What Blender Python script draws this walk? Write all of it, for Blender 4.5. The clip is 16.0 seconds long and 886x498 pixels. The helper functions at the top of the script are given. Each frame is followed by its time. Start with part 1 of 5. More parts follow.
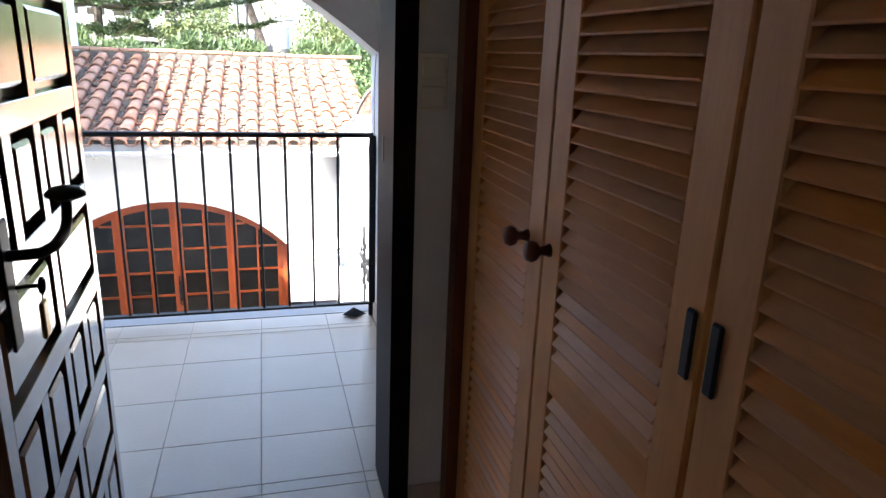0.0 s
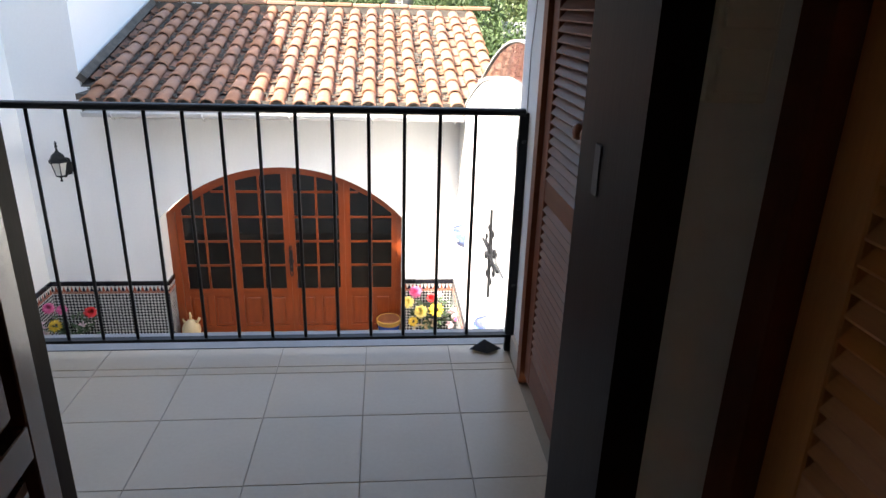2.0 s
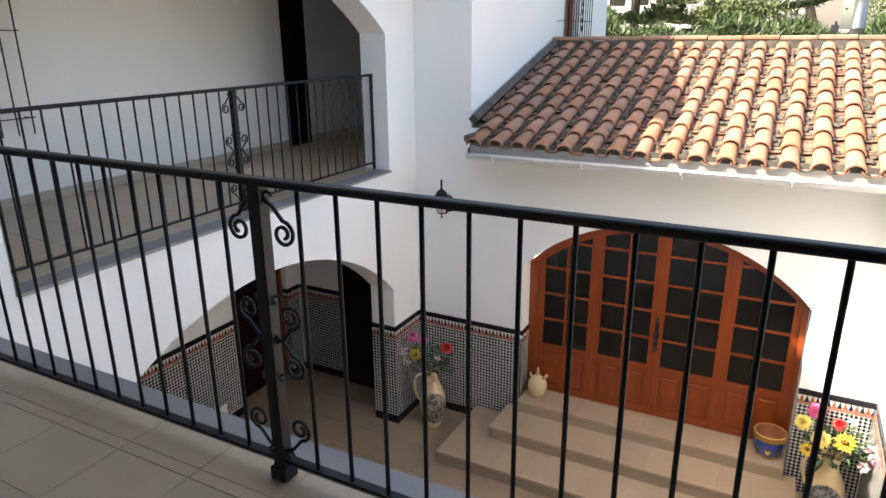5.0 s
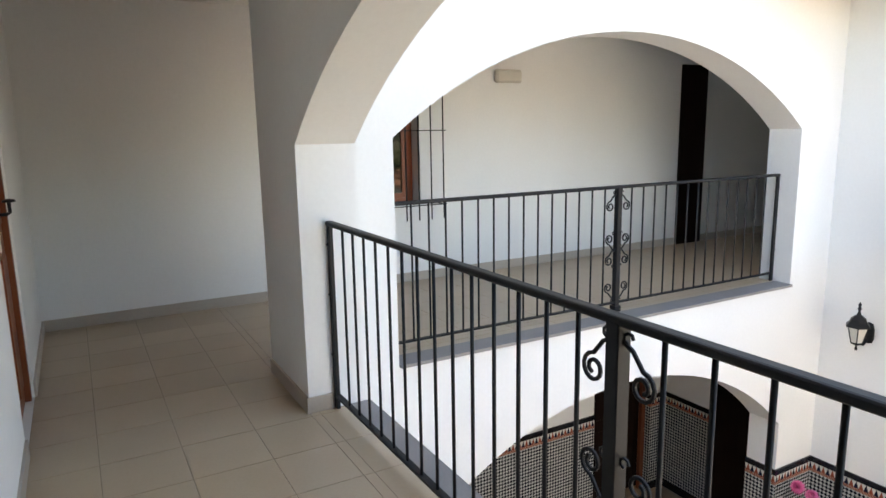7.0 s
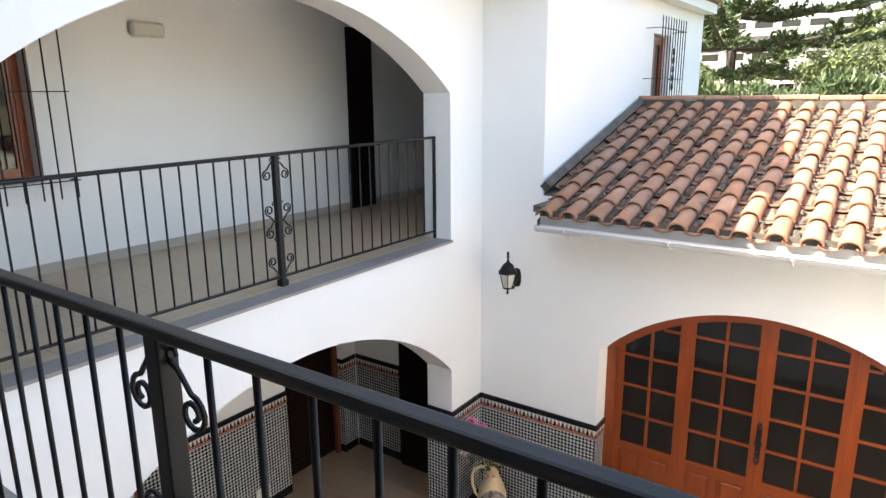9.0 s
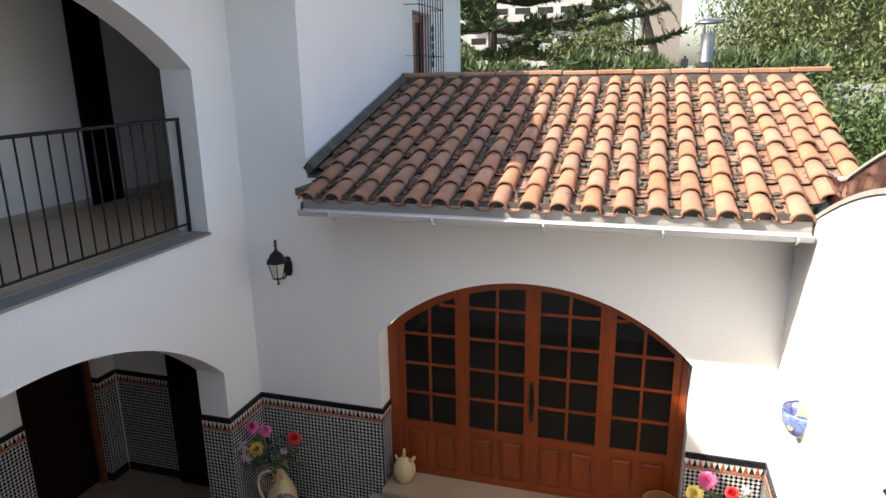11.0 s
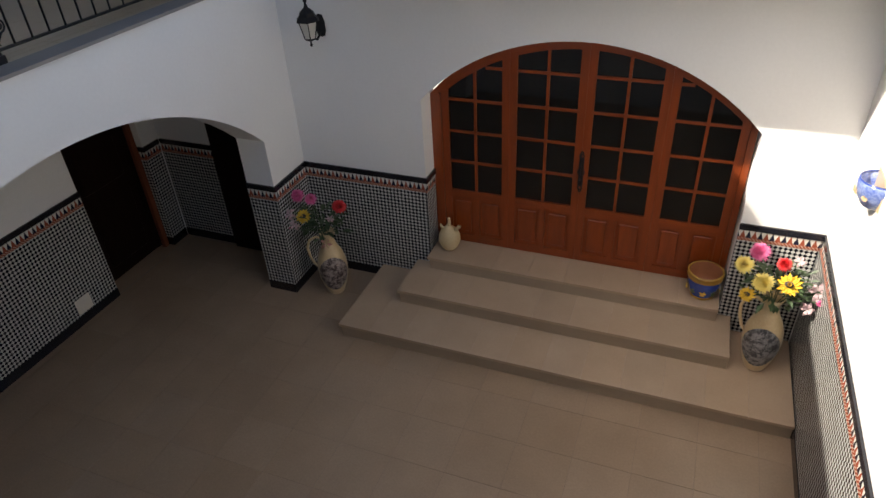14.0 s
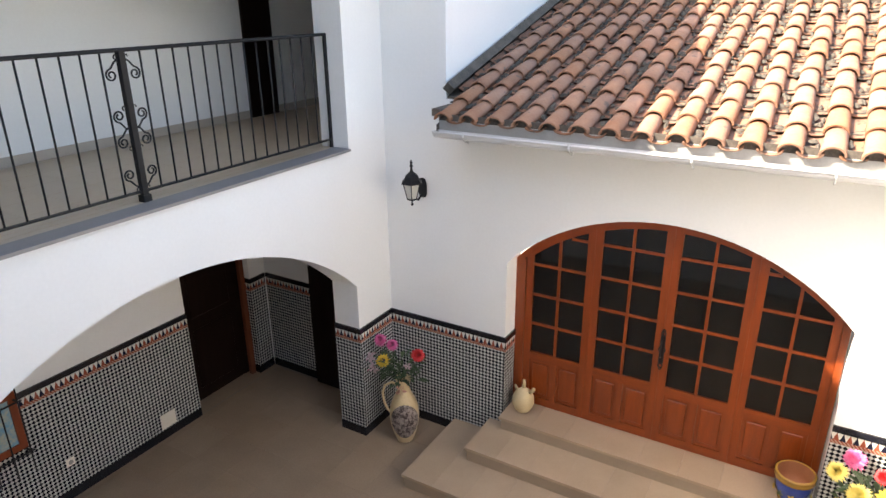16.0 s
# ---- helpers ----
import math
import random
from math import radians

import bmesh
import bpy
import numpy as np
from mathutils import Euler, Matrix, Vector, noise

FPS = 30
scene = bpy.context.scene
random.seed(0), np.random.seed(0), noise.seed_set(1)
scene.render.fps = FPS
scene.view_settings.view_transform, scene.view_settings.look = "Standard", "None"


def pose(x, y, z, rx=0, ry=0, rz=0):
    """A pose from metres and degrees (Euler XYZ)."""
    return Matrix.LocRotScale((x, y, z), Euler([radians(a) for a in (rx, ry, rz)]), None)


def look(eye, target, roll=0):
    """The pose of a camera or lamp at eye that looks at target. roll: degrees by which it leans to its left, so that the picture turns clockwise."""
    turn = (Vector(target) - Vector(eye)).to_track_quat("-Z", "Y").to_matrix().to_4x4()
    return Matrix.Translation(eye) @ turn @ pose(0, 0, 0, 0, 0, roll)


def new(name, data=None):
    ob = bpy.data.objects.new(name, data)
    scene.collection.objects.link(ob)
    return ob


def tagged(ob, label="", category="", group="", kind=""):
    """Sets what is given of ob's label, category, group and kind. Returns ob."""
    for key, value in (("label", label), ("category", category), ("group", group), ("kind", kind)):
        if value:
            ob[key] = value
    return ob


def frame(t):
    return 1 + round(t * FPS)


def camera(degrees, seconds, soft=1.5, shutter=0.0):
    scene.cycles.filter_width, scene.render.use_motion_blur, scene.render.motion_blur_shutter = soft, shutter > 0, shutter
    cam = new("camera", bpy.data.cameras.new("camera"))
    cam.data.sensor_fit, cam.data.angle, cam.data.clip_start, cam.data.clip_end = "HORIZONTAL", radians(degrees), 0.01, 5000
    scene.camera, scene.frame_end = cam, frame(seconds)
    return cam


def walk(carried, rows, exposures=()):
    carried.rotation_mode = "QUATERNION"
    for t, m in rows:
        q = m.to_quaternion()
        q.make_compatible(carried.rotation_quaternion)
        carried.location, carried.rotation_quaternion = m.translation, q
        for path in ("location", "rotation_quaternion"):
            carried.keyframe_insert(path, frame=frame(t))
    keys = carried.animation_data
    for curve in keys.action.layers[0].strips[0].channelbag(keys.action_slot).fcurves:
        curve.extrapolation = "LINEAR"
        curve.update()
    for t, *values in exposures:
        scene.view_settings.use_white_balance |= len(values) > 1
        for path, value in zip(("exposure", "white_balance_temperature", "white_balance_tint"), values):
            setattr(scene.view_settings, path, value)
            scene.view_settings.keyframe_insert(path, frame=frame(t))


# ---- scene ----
cam = camera(68.1, 16.0)
PATH = [
    (0, (1.717, 2.497, 1.387), (2.23, 4.346, 0.824), 2.14),
    (0.5, (1.776, 2.787, 1.382), (2.045, 4.693, 0.838), 1.67),
    (1, (1.794, 3.02, 1.369), (1.991, 4.922, 0.782), 3.43),
    (1.5, (1.747, 3.241, 1.372), (1.96, 5.131, 0.754), 1.66),
    (2, (1.739, 3.465, 1.346), (1.917, 5.332, 0.65), 1.72),
    (2.5, (1.757, 3.662, 1.344), (1.751, 5.524, 0.626), 2.1),
    (3, (1.758, 3.903, 1.317), (1.658, 5.767, 0.597), 0.98),
    (5.5, (1.458, 4.571, 1.391), (0.335, 6.135, 0.854), -1.11),
    (6, (1.37, 4.628, 1.413), (0.031, 6.055, 0.996), -1.81),
    (6.5, (1.322, 4.673, 1.446), (-0.227, 5.888, 1.086), -1.67),
    (7, (1.347, 4.759, 1.437), (-0.371, 5.722, 1.081), -0.95),
    (7.5, (1.394, 4.866, 1.44), (-0.393, 5.68, 1.054), -0.78),
    (8, (1.395, 4.976, 1.437), (-0.293, 5.946, 0.972), -0.5),
    (8.5, (1.384, 5.116, 1.425), (-0.082, 6.391, 0.945), -0.53),
    (9, (1.337, 5.22, 1.419), (0.217, 6.812, 0.950), -0.48),
    (9.5, (1.306, 5.328, 1.438), (0.511, 7.109, 0.995), -0.64),
    (12, (1.52, 5.69, 1.285), (1.009, 7.486, 0.57), -1.3),
    (12.5, (1.475, 5.75, 1.275), (1.024, 7.476, 0.372), -1.63),
    (13, (1.392, 5.8, 1.208), (0.995, 7.464, 0.173), -2.18),
    (13.5, (1.386, 5.820, 1.171), (0.971, 7.421, 0.051), -2.41),
    (14, (1.395, 5.825, 1.159), (0.769, 7.348, 0.03), -3.06),
    (14.5, (1.48, 5.826, 1.158), (0.643, 7.291, 0.091), -2.72),
    (15, (1.525, 5.824, 1.181), (0.609, 7.297, 0.197), -1.8),
    (15.5, (1.553, 5.802, 1.227), (0.602, 7.310, 0.339), -1.61),
    (16, (1.536, 5.755, 1.277), (0.585, 7.357, 0.562), -0.53),
]
EXPOSURES = [(0, 3.65, 6200, 8), (0.5, 3.55, 6300, 8), (1, 3.2, 6400, 8), (1.5, 2.8, 6500, 8), (2, 2.65, 6700, 8), (3, 2.3, 7100, 8), (5.5, 2.32, 7400, 8), (6.5, 2.8, 7500, 8), (7.5, 3.0, 7700, 8),
             (8.5, 3.0, 7500, 8), (9.5, 2.45, 7200, 8), (12, 1.25, 6900, 10), (13, 1.08, 7000, 10), (14, 1.22, 7100, 10), (15, 2.5, 7200, 10), (16, 2.6, 7400, 10)]
walk(cam, [(t, look(eye, target, roll)) for t, eye, target, roll in PATH], EXPOSURES)

# ---- world, sun, exposure ----
SUN = Vector((0.786, 0.51, -1.0)).normalized()
world = bpy.data.worlds.new("sky")
scene.world = world
world.use_nodes = True
wn = world.node_tree
bg = wn.nodes["Background"]
sky = wn.nodes.new("ShaderNodeTexSky")
sky.sky_type = "NISHITA"
sky.sun_disc = False
sky.sun_elevation = math.asin(-SUN.z)
sky.sun_rotation = math.atan2(-SUN.x, -SUN.y)
sky.air_density, sky.dust_density, sky.ozone_density = 1.0, 3.0, 1.0
wn.links.new(sky.outputs[0], bg.inputs[0])
bg.inputs[1].default_value = 0.13
sun = new("sun", bpy.data.lights.new("sun", "SUN"))
sun.data.energy, sun.data.angle, sun.data.color = 3.9, radians(0.55), (1.0, 0.94, 0.86)
sun.rotation_euler = SUN.to_track_quat("-Z", "Y").to_euler()

# ---- fitted plan ----
XL, XR = -2.2, 2.6          # courtyard side walls
YF, YB = 10.95, 6.02        # far wall, outer face of the gallery wall
ZG, ZD = -3.12, -1.84       # courtyard floor, top of the tiled dado
YW = 4.45                   # back wall of the gallery
XW = -4.25                  # back wall of the side wing
ZC = 2.45                   # ceiling of the galleries
T = 0.31                    # thickness of the arched walls

# ---- materials ----
def nodes_of(name):
    m = bpy.data.materials.new(name)
    m.use_nodes = True
    t = m.node_tree
    return m, t, t.nodes["Principled BSDF"]


def surface(name, base, other=None, rough=0.6, scale=3.0, fine=60.0, bump=0.1, metal=0.0, grain=None, spread=0.5, vary=0.0, coat=0.0, stain=None, stain_at=0.62, depth=0.004, ior=None):
    """Two-scale procedural surface in world metres; grain stretches the fine noise along an axis."""
    m, t, p = nodes_of(name)
    N, Lk = t.nodes.new, t.links.new
    pos = N("ShaderNodeNewGeometry").outputs["Position"] if not grain else N("ShaderNodeTexCoord").outputs["Object"]
    mp = N("ShaderNodeMapping")
    Lk(pos, mp.inputs[0])
    mp.inputs["Scale"].default_value = grain or (1, 1, 1)
    big, small = N("ShaderNodeTexNoise"), N("ShaderNodeTexNoise")
    for n, s, d in ((big, scale, 4), (small, fine, 3)):
        n.inputs["Scale"].default_value, n.inputs["Detail"].default_value = s, d
        Lk(mp.outputs[0], n.inputs[0])
    mixa = N("ShaderNodeMix")
    mixa.data_type = "RGBA"
    other = other or tuple(c * 0.85 for c in base)
    mixa.inputs[6].default_value, mixa.inputs[7].default_value = (*base, 1), (*other, 1)
    ramp = N("ShaderNodeMapRange")
    ramp.inputs[1].default_value, ramp.inputs[2].default_value = 0.5 - spread / 2, 0.5 + spread / 2
    add = N("ShaderNodeMath")
    add.operation = "MULTIPLY_ADD"
    Lk(small.outputs[0], add.inputs[0])
    add.inputs[1].default_value = 0.4
    half = N("ShaderNodeMath")
    half.operation = "MULTIPLY"
    Lk(big.outputs[0], half.inputs[0])
    half.inputs[1].default_value = 0.6
    Lk(half.outputs[0], add.inputs[2])
    Lk(add.outputs[0], ramp.inputs[0])
    Lk(ramp.outputs[0], mixa.inputs[0])
    col = mixa.outputs[2]
    if stain:
        sn = N("ShaderNodeTexNoise")
        sn.inputs["Scale"].default_value, sn.inputs["Detail"].default_value = scale * 2.7, 6
        Lk(pos, sn.inputs[0])
        sr = N("ShaderNodeMapRange")
        sr.inputs[1].default_value, sr.inputs[2].default_value = stain_at, stain_at + 0.06
        Lk(sn.outputs[0], sr.inputs[0])
        ms = N("ShaderNodeMix")
        ms.data_type = "RGBA"
        ms.inputs[7].default_value = (*stain, 1)
        Lk(col, ms.inputs[6])
        Lk(sr.outputs[0], ms.inputs[0])
        col = ms.outputs[2]
    if vary:
        oi, hs = N("ShaderNodeObjectInfo"), N("ShaderNodeHueSaturation")
        mr = N("ShaderNodeMapRange")
        mr.inputs[3].default_value, mr.inputs[4].default_value = 1 - vary, 1 + vary
        Lk(oi.outputs["Random"], mr.inputs[0])
        Lk(mr.outputs[0], hs.inputs["Value"])
        sat = N("ShaderNodeMath")
        sat.operation = "FRACT"
        m7 = N("ShaderNodeMath")
        m7.operation = "MULTIPLY"
        m7.inputs[1].default_value = 7.31
        Lk(oi.outputs["Random"], m7.inputs[0])
        Lk(m7.outputs[0], sat.inputs[0])
        mr2 = N("ShaderNodeMapRange")
        mr2.inputs[3].default_value, mr2.inputs[4].default_value = 1 - vary, 1 + vary * 0.6
        Lk(sat.outputs[0], mr2.inputs[0])
        Lk(mr2.outputs[0], hs.inputs["Saturation"])
        Lk(col, hs.inputs["Color"])
        col = hs.outputs[0]
    Lk(col, p.inputs["Base Color"])
    p.inputs["Roughness"].default_value, p.inputs["Metallic"].default_value = rough, metal
    p.inputs["Coat Weight"].default_value = coat
    p.inputs["Coat Roughness"].default_value = 0.15
    if ior:
        p.inputs["IOR"].default_value = ior
    if bump:
        b = N("ShaderNodeBump")
        b.inputs["Strength"].default_value, b.inputs["Distance"].default_value = bump, depth
        Lk(add.outputs[0], b.inputs["Height"])
        Lk(b.outputs[0], p.inputs["Normal"])
    return m


def pattern(name, build, rough=0.25):
    """A glazed tile whose colour is worked out from u along the wall and height z."""
    m, t, p = nodes_of(name)
    N, Lk = t.nodes.new, t.links.new
    pos = N("ShaderNodeNewGeometry").outputs["Position"]
    sep = N("ShaderNodeSeparateXYZ")
    Lk(pos, sep.inputs[0])

    def op(kind, a, b=0.0, c=0.0):
        n = N("ShaderNodeMath")
        n.operation = kind
        for i, v in enumerate((a, b, c)):
            if hasattr(v, "links"):
                Lk(v, n.inputs[i])
            else:
                n.inputs[i].default_value = v
        return n.outputs[0]

    def mix(f, a, b):
        n = N("ShaderNodeMix")
        n.data_type = "RGBA"
        Lk(f, n.inputs[0])
        for i, v in ((6, a), (7, b)):
            if hasattr(v, "links"):
                Lk(v, n.inputs[i])
            else:
                n.inputs[i].default_value = (*v, 1)
        return n.outputs[2]

    u = op("ADD", sep.outputs[0], sep.outputs[1])
    col, height = build(op, mix, u, sep.outputs[2])
    noise_node = N("ShaderNodeTexNoise")
    noise_node.inputs["Scale"].default_value = 9
    Lk(pos, noise_node.inputs[0])
    hs = N("ShaderNodeHueSaturation")
    Lk(op("MULTIPLY_ADD", noise_node.outputs[0], 0.4, 0.8), hs.inputs["Value"])
    Lk(col, hs.inputs["Color"])
    Lk(hs.outputs[0], p.inputs["Base Color"])
    p.inputs["Roughness"].default_value = rough
    if height is not None:
        b = N("ShaderNodeBump")
        b.inputs["Strength"].default_value, b.inputs["Distance"].default_value = 0.4, 0.002
        Lk(height, b.inputs["Height"])
        Lk(b.outputs[0], p.inputs["Normal"])
    return m


def checker(op, mix, u, z):
    p = 0.0385
    a = op("FLOOR", op("DIVIDE", op("ADD", u, z), p))
    b = op("FLOOR", op("DIVIDE", op("SUBTRACT", u, z), p))
    s = op("ABSOLUTE", op("MODULO", op("ADD", a, b), 2.0))
    return mix(s, (0.46, 0.46, 0.44), (0.008, 0.009, 0.014)), s


def frieze(op, mix, u, z):
    # white triangles standing on dark and terracotta ones
    k = op("DIVIDE", op("PINGPONG", u, 0.0225), 0.0225)
    h = op("DIVIDE", op("SUBTRACT", z, ZD - 0.125), 0.07)
    tri = op("GREATER_THAN", k, h)
    kind = op("ABSOLUTE", op("MODULO", op("FLOOR", op("DIVIDE", u, 0.045)), 2.0))
    low = mix(kind, (0.015, 0.015, 0.03), (0.27, 0.07, 0.04))
    return mix(tri, (0.62, 0.60, 0.55), low), None


def rope(op, mix, u, z):
    s = op("GREATER_THAN", op("PINGPONG", op("ADD", u, z), 0.014), 0.008)
    return mix(s, (0.24, 0.06, 0.035), (0.42, 0.27, 0.21)), None


def shadeless_glass(name, tint=(1, 1, 1), rough=0.02):
    m, t, p = nodes_of(name)
    p.inputs["Base Color"].default_value = (*tint, 1)
    p.inputs["Roughness"].default_value = rough
    p.inputs["Transmission Weight"].default_value = 1.0
    p.inputs["IOR"].default_value = 1.45
    return m


M = {
    "plaster": surface("white_plaster", (0.80, 0.80, 0.79), (0.73, 0.73, 0.72), 0.85, 1.2, 40, 0.35, depth=0.003),
    "room_plaster": surface("room_plaster", (0.80, 0.79, 0.77), (0.73, 0.72, 0.70), 0.85, 1.4, 45, 0.3, depth=0.003),
    "ceiling": surface("ceiling_paint", (0.76, 0.75, 0.73), (0.70, 0.69, 0.67), 0.9, 1.3, 40, 0.2),
    "floor_tile": surface("beige_floor_tile", (0.50, 0.385, 0.265), (0.44, 0.33, 0.22), 0.33, 4, 70, 0.08, vary=0.025),
    "court_joint": surface("courtyard_joint", (0.27, 0.20, 0.14), None, 0.9, 6, 90, 0.3),
    "grout": surface("grout", (0.30, 0.235, 0.165), None, 0.9, 6, 90, 0.3),
    "court_floor": surface("courtyard_stone", (0.37, 0.262, 0.175), (0.28, 0.198, 0.132), 0.27, 2.5, 60, 0.1, vary=0.03),
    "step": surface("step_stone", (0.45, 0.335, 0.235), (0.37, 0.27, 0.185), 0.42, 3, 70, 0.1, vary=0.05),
    # upright faces of the steps, in a darker tone than the treads
    "riser": surface("darker_step_stone", (0.35, 0.27, 0.195), (0.29, 0.22, 0.16), 0.45, 3, 70, 0.1, vary=0.05),
    "sill": surface("grey_sill_stone", (0.27, 0.25, 0.245), (0.20, 0.19, 0.185), 0.5, 3, 90, 0.2),
    "skirt": surface("beige_skirting", (0.45, 0.39, 0.33), (0.38, 0.33, 0.28), 0.35, 4, 70, 0.05, vary=0.05),
    "iron": surface("black_iron", (0.008, 0.008, 0.009), (0.014, 0.014, 0.016), 0.5, 8, 150, 0.25, depth=0.001),
    "iron_grey": surface("worn_iron", (0.05, 0.05, 0.055), (0.02, 0.02, 0.024), 0.5, 10, 150, 0.3, metal=0.4, depth=0.001),
    "dark_wood": surface("dark_wood", (0.015, 0.007, 0.005), (0.008, 0.004, 0.003), 0.5, 4, 30, 0.25, grain=(6, 6, 0.7), depth=0.002, coat=0.0),
    "leaf_wood": surface("polished_dark_wood", (0.14, 0.062, 0.030), (0.075, 0.03, 0.015), 0.2, 4, 30, 0.25, grain=(6, 6, 0.7), depth=0.0015, coat=1.0),
    "door_wood": surface("orange_door_wood", (0.28, 0.050, 0.006), (0.15, 0.024, 0.004), 0.38, 3, 28, 0.2, grain=(7, 7, 0.8), depth=0.0015, coat=0.25),
    "door_wood_h": surface("orange_rail_wood", (0.28, 0.050, 0.006), (0.15, 0.024, 0.004), 0.38, 3, 28, 0.2, grain=(0.8, 7, 7), depth=0.0015, coat=0.25),
    "pine": surface("varnished_pine", (0.76, 0.33, 0.095), (0.60, 0.22, 0.055), 0.42, 3, 26, 0.15, grain=(7, 7, 0.7), depth=0.001, coat=0.0, vary=0.05, stain=(0.14, 0.04, 0.015), stain_at=0.80),
    "pine_h": surface("varnished_pine_slat", (0.72, 0.31, 0.095), (0.56, 0.20, 0.055), 0.45, 3, 26, 0.15, grain=(7, 0.7, 7), depth=0.001, coat=0.0, vary=0.10),
    "red_wood": surface("red_louvre_wood", (0.20, 0.055, 0.018), (0.13, 0.033, 0.012), 0.45, 3, 26, 0.15, grain=(7, 7, 0.7), depth=0.001, coat=0.0, vary=0.05),
    "red_wood_h": surface("red_louvre_slat", (0.17, 0.055, 0.022), (0.11, 0.034, 0.015), 0.45, 3, 26, 0.15, grain=(7, 0.7, 7), depth=0.001, vary=0.08),
    "brass": surface("aged_brass", (0.45, 0.30, 0.10), (0.22, 0.14, 0.05), 0.35, 20, 150, 0.1, metal=0.9),
    "plastic": surface("ivory_plastic", (0.78, 0.73, 0.64), (0.74, 0.69, 0.60), 0.35, 10, 80, 0.02),
    "white_metal": surface("white_gutter_metal", (0.58, 0.58, 0.58), (0.48, 0.48, 0.48), 0.4, 5, 60, 0.05),
    "checker": pattern("black_white_dado", checker),
    "frieze": pattern("triangle_frieze", frieze),
    "rope": pattern("terracotta_rope", rope),
    "black_tile": surface("black_glazed_tile", (0.008, 0.009, 0.016), (0.015, 0.015, 0.02), 0.2, 8, 60, 0.05),
    "roof_cover": surface("clay_roof_tile", (0.275, 0.128, 0.074), (0.345, 0.19, 0.118), 0.85, 5, 45, 0.35, vary=0.12, spread=0.35, stain=(0.17, 0.11, 0.08), stain_at=0.64, depth=0.004),
    "roof_pan": surface("clay_pan_tile", (0.27, 0.130, 0.078), (0.20, 0.105, 0.066), 0.85, 5, 45, 0.4, vary=0.12, stain=(0.060, 0.048, 0.038), stain_at=0.56, depth=0.005),
    "mortar": surface("lichen_mortar", (0.15, 0.125, 0.10), (0.028, 0.026, 0.024), 0.95, 9, 60, 0.6, depth=0.01),
    "lichen": surface("dark_lichen", (0.035, 0.030, 0.026), (0.10, 0.085, 0.065), 0.95, 14, 80, 0.6, depth=0.01),
    "glass": shadeless_glass("window_glass"),
    # opaque near-black panes: the unlit rooms behind are put into the colour
    "unlit_glass": surface("unlit_room_glass", (0.003, 0.0035, 0.0035), (0.007, 0.0075, 0.007), 0.05, 3, 20, 0.0),
    # dark tone painted in for the shade of unlit interiors
    "unlit_room": surface("unlit_room_dark", (0.10, 0.095, 0.09), None, 0.9, 3, 20, 0.1),
    "glazed_red": surface("dark_red_glazed_tile", (0.055, 0.016, 0.015), (0.02, 0.009, 0.014), 0.08, 6, 30, 0.1, vary=0.35, coat=0.8),
    "ochre": surface("ochre_glaze", (0.42, 0.24, 0.05), (0.30, 0.16, 0.03), 0.25, 12, 60, 0.1, coat=0.5),
    "yellow": surface("yellow_petal", (0.72, 0.52, 0.06), (0.60, 0.36, 0.03), 0.6, 30, 200, 0.1),
    "cream": surface("cream_petal", (0.86, 0.76, 0.28), (0.80, 0.62, 0.14), 0.6, 30, 200, 0.1),
    "pink": surface("pink_petal", (0.58, 0.035, 0.19), (0.72, 0.20, 0.38), 0.6, 40, 200, 0.1),
    "pale_pink": surface("pale_pink_ribbon", (0.62, 0.34, 0.28), (0.50, 0.24, 0.20), 0.5, 30, 200, 0.1),
    "red": surface("red_petal", (0.65, 0.02, 0.02), (0.45, 0.01, 0.02), 0.6, 40, 200, 0.1),
    "white_petal": surface("white_petal", (0.55, 0.47, 0.46), (0.42, 0.22, 0.27), 0.6, 30, 200, 0.1),
    "leaf": surface("bouquet_leaf", (0.022, 0.055, 0.018), (0.06, 0.095, 0.04), 0.5, 30, 200, 0.1),
    "ceramic": surface("cream_ceramic", (0.68, 0.54, 0.33), (0.52, 0.38, 0.21), 0.3, 8, 60, 0.1, coat=0.5),
    "clay": surface("pale_unglazed_clay", (0.62, 0.50, 0.30), (0.50, 0.38, 0.22), 0.75, 10, 80, 0.2),
    "blue": surface("blue_glaze", (0.015, 0.035, 0.22), (0.03, 0.08, 0.35), 0.18, 14, 80, 0.1, coat=0.8),
    "pale_blue": surface("blue_white_glaze", (0.035, 0.08, 0.36), (0.30, 0.38, 0.62), 0.2, 9, 60, 0.1, coat=0.6, spread=0.3),
    "terracotta": surface("terracotta", (0.34, 0.13, 0.055), (0.25, 0.09, 0.04), 0.7, 8, 80, 0.2),
    "motif": surface("painted_motif", (0.035, 0.018, 0.016), (0.32, 0.27, 0.25), 0.3, 26, 90, 0.1, spread=0.12, coat=0.5),
    "motif_grey": surface("painted_motif_grey", (0.035, 0.036, 0.042), (0.26, 0.26, 0.27), 0.3, 26, 90, 0.1, spread=0.12, coat=0.5),
    "picture": surface("painted_sea_picture", (0.16, 0.34, 0.48), (0.42, 0.44, 0.36), 0.4, 9, 40, 0.0, spread=0.2),
    "steel": surface("brushed_steel", (0.30, 0.30, 0.30), (0.20, 0.20, 0.20), 0.34, 6, 60, 0.05, metal=0.9),
    "needle": surface("araucaria_needles", (0.016, 0.040, 0.012), (0.060, 0.088, 0.020), 0.6, 0.9, 9, 0.0, spread=0.4),
    "needle_far": surface("pepper_tree_leaves", (0.042, 0.064, 0.018), (0.10, 0.125, 0.038), 0.6, 0.9, 9, 0.0, spread=0.4),
    "bush": surface("bush_leaves", (0.028, 0.055, 0.014), (0.075, 0.11, 0.028), 0.6, 1.2, 9, 0.0, spread=0.4),
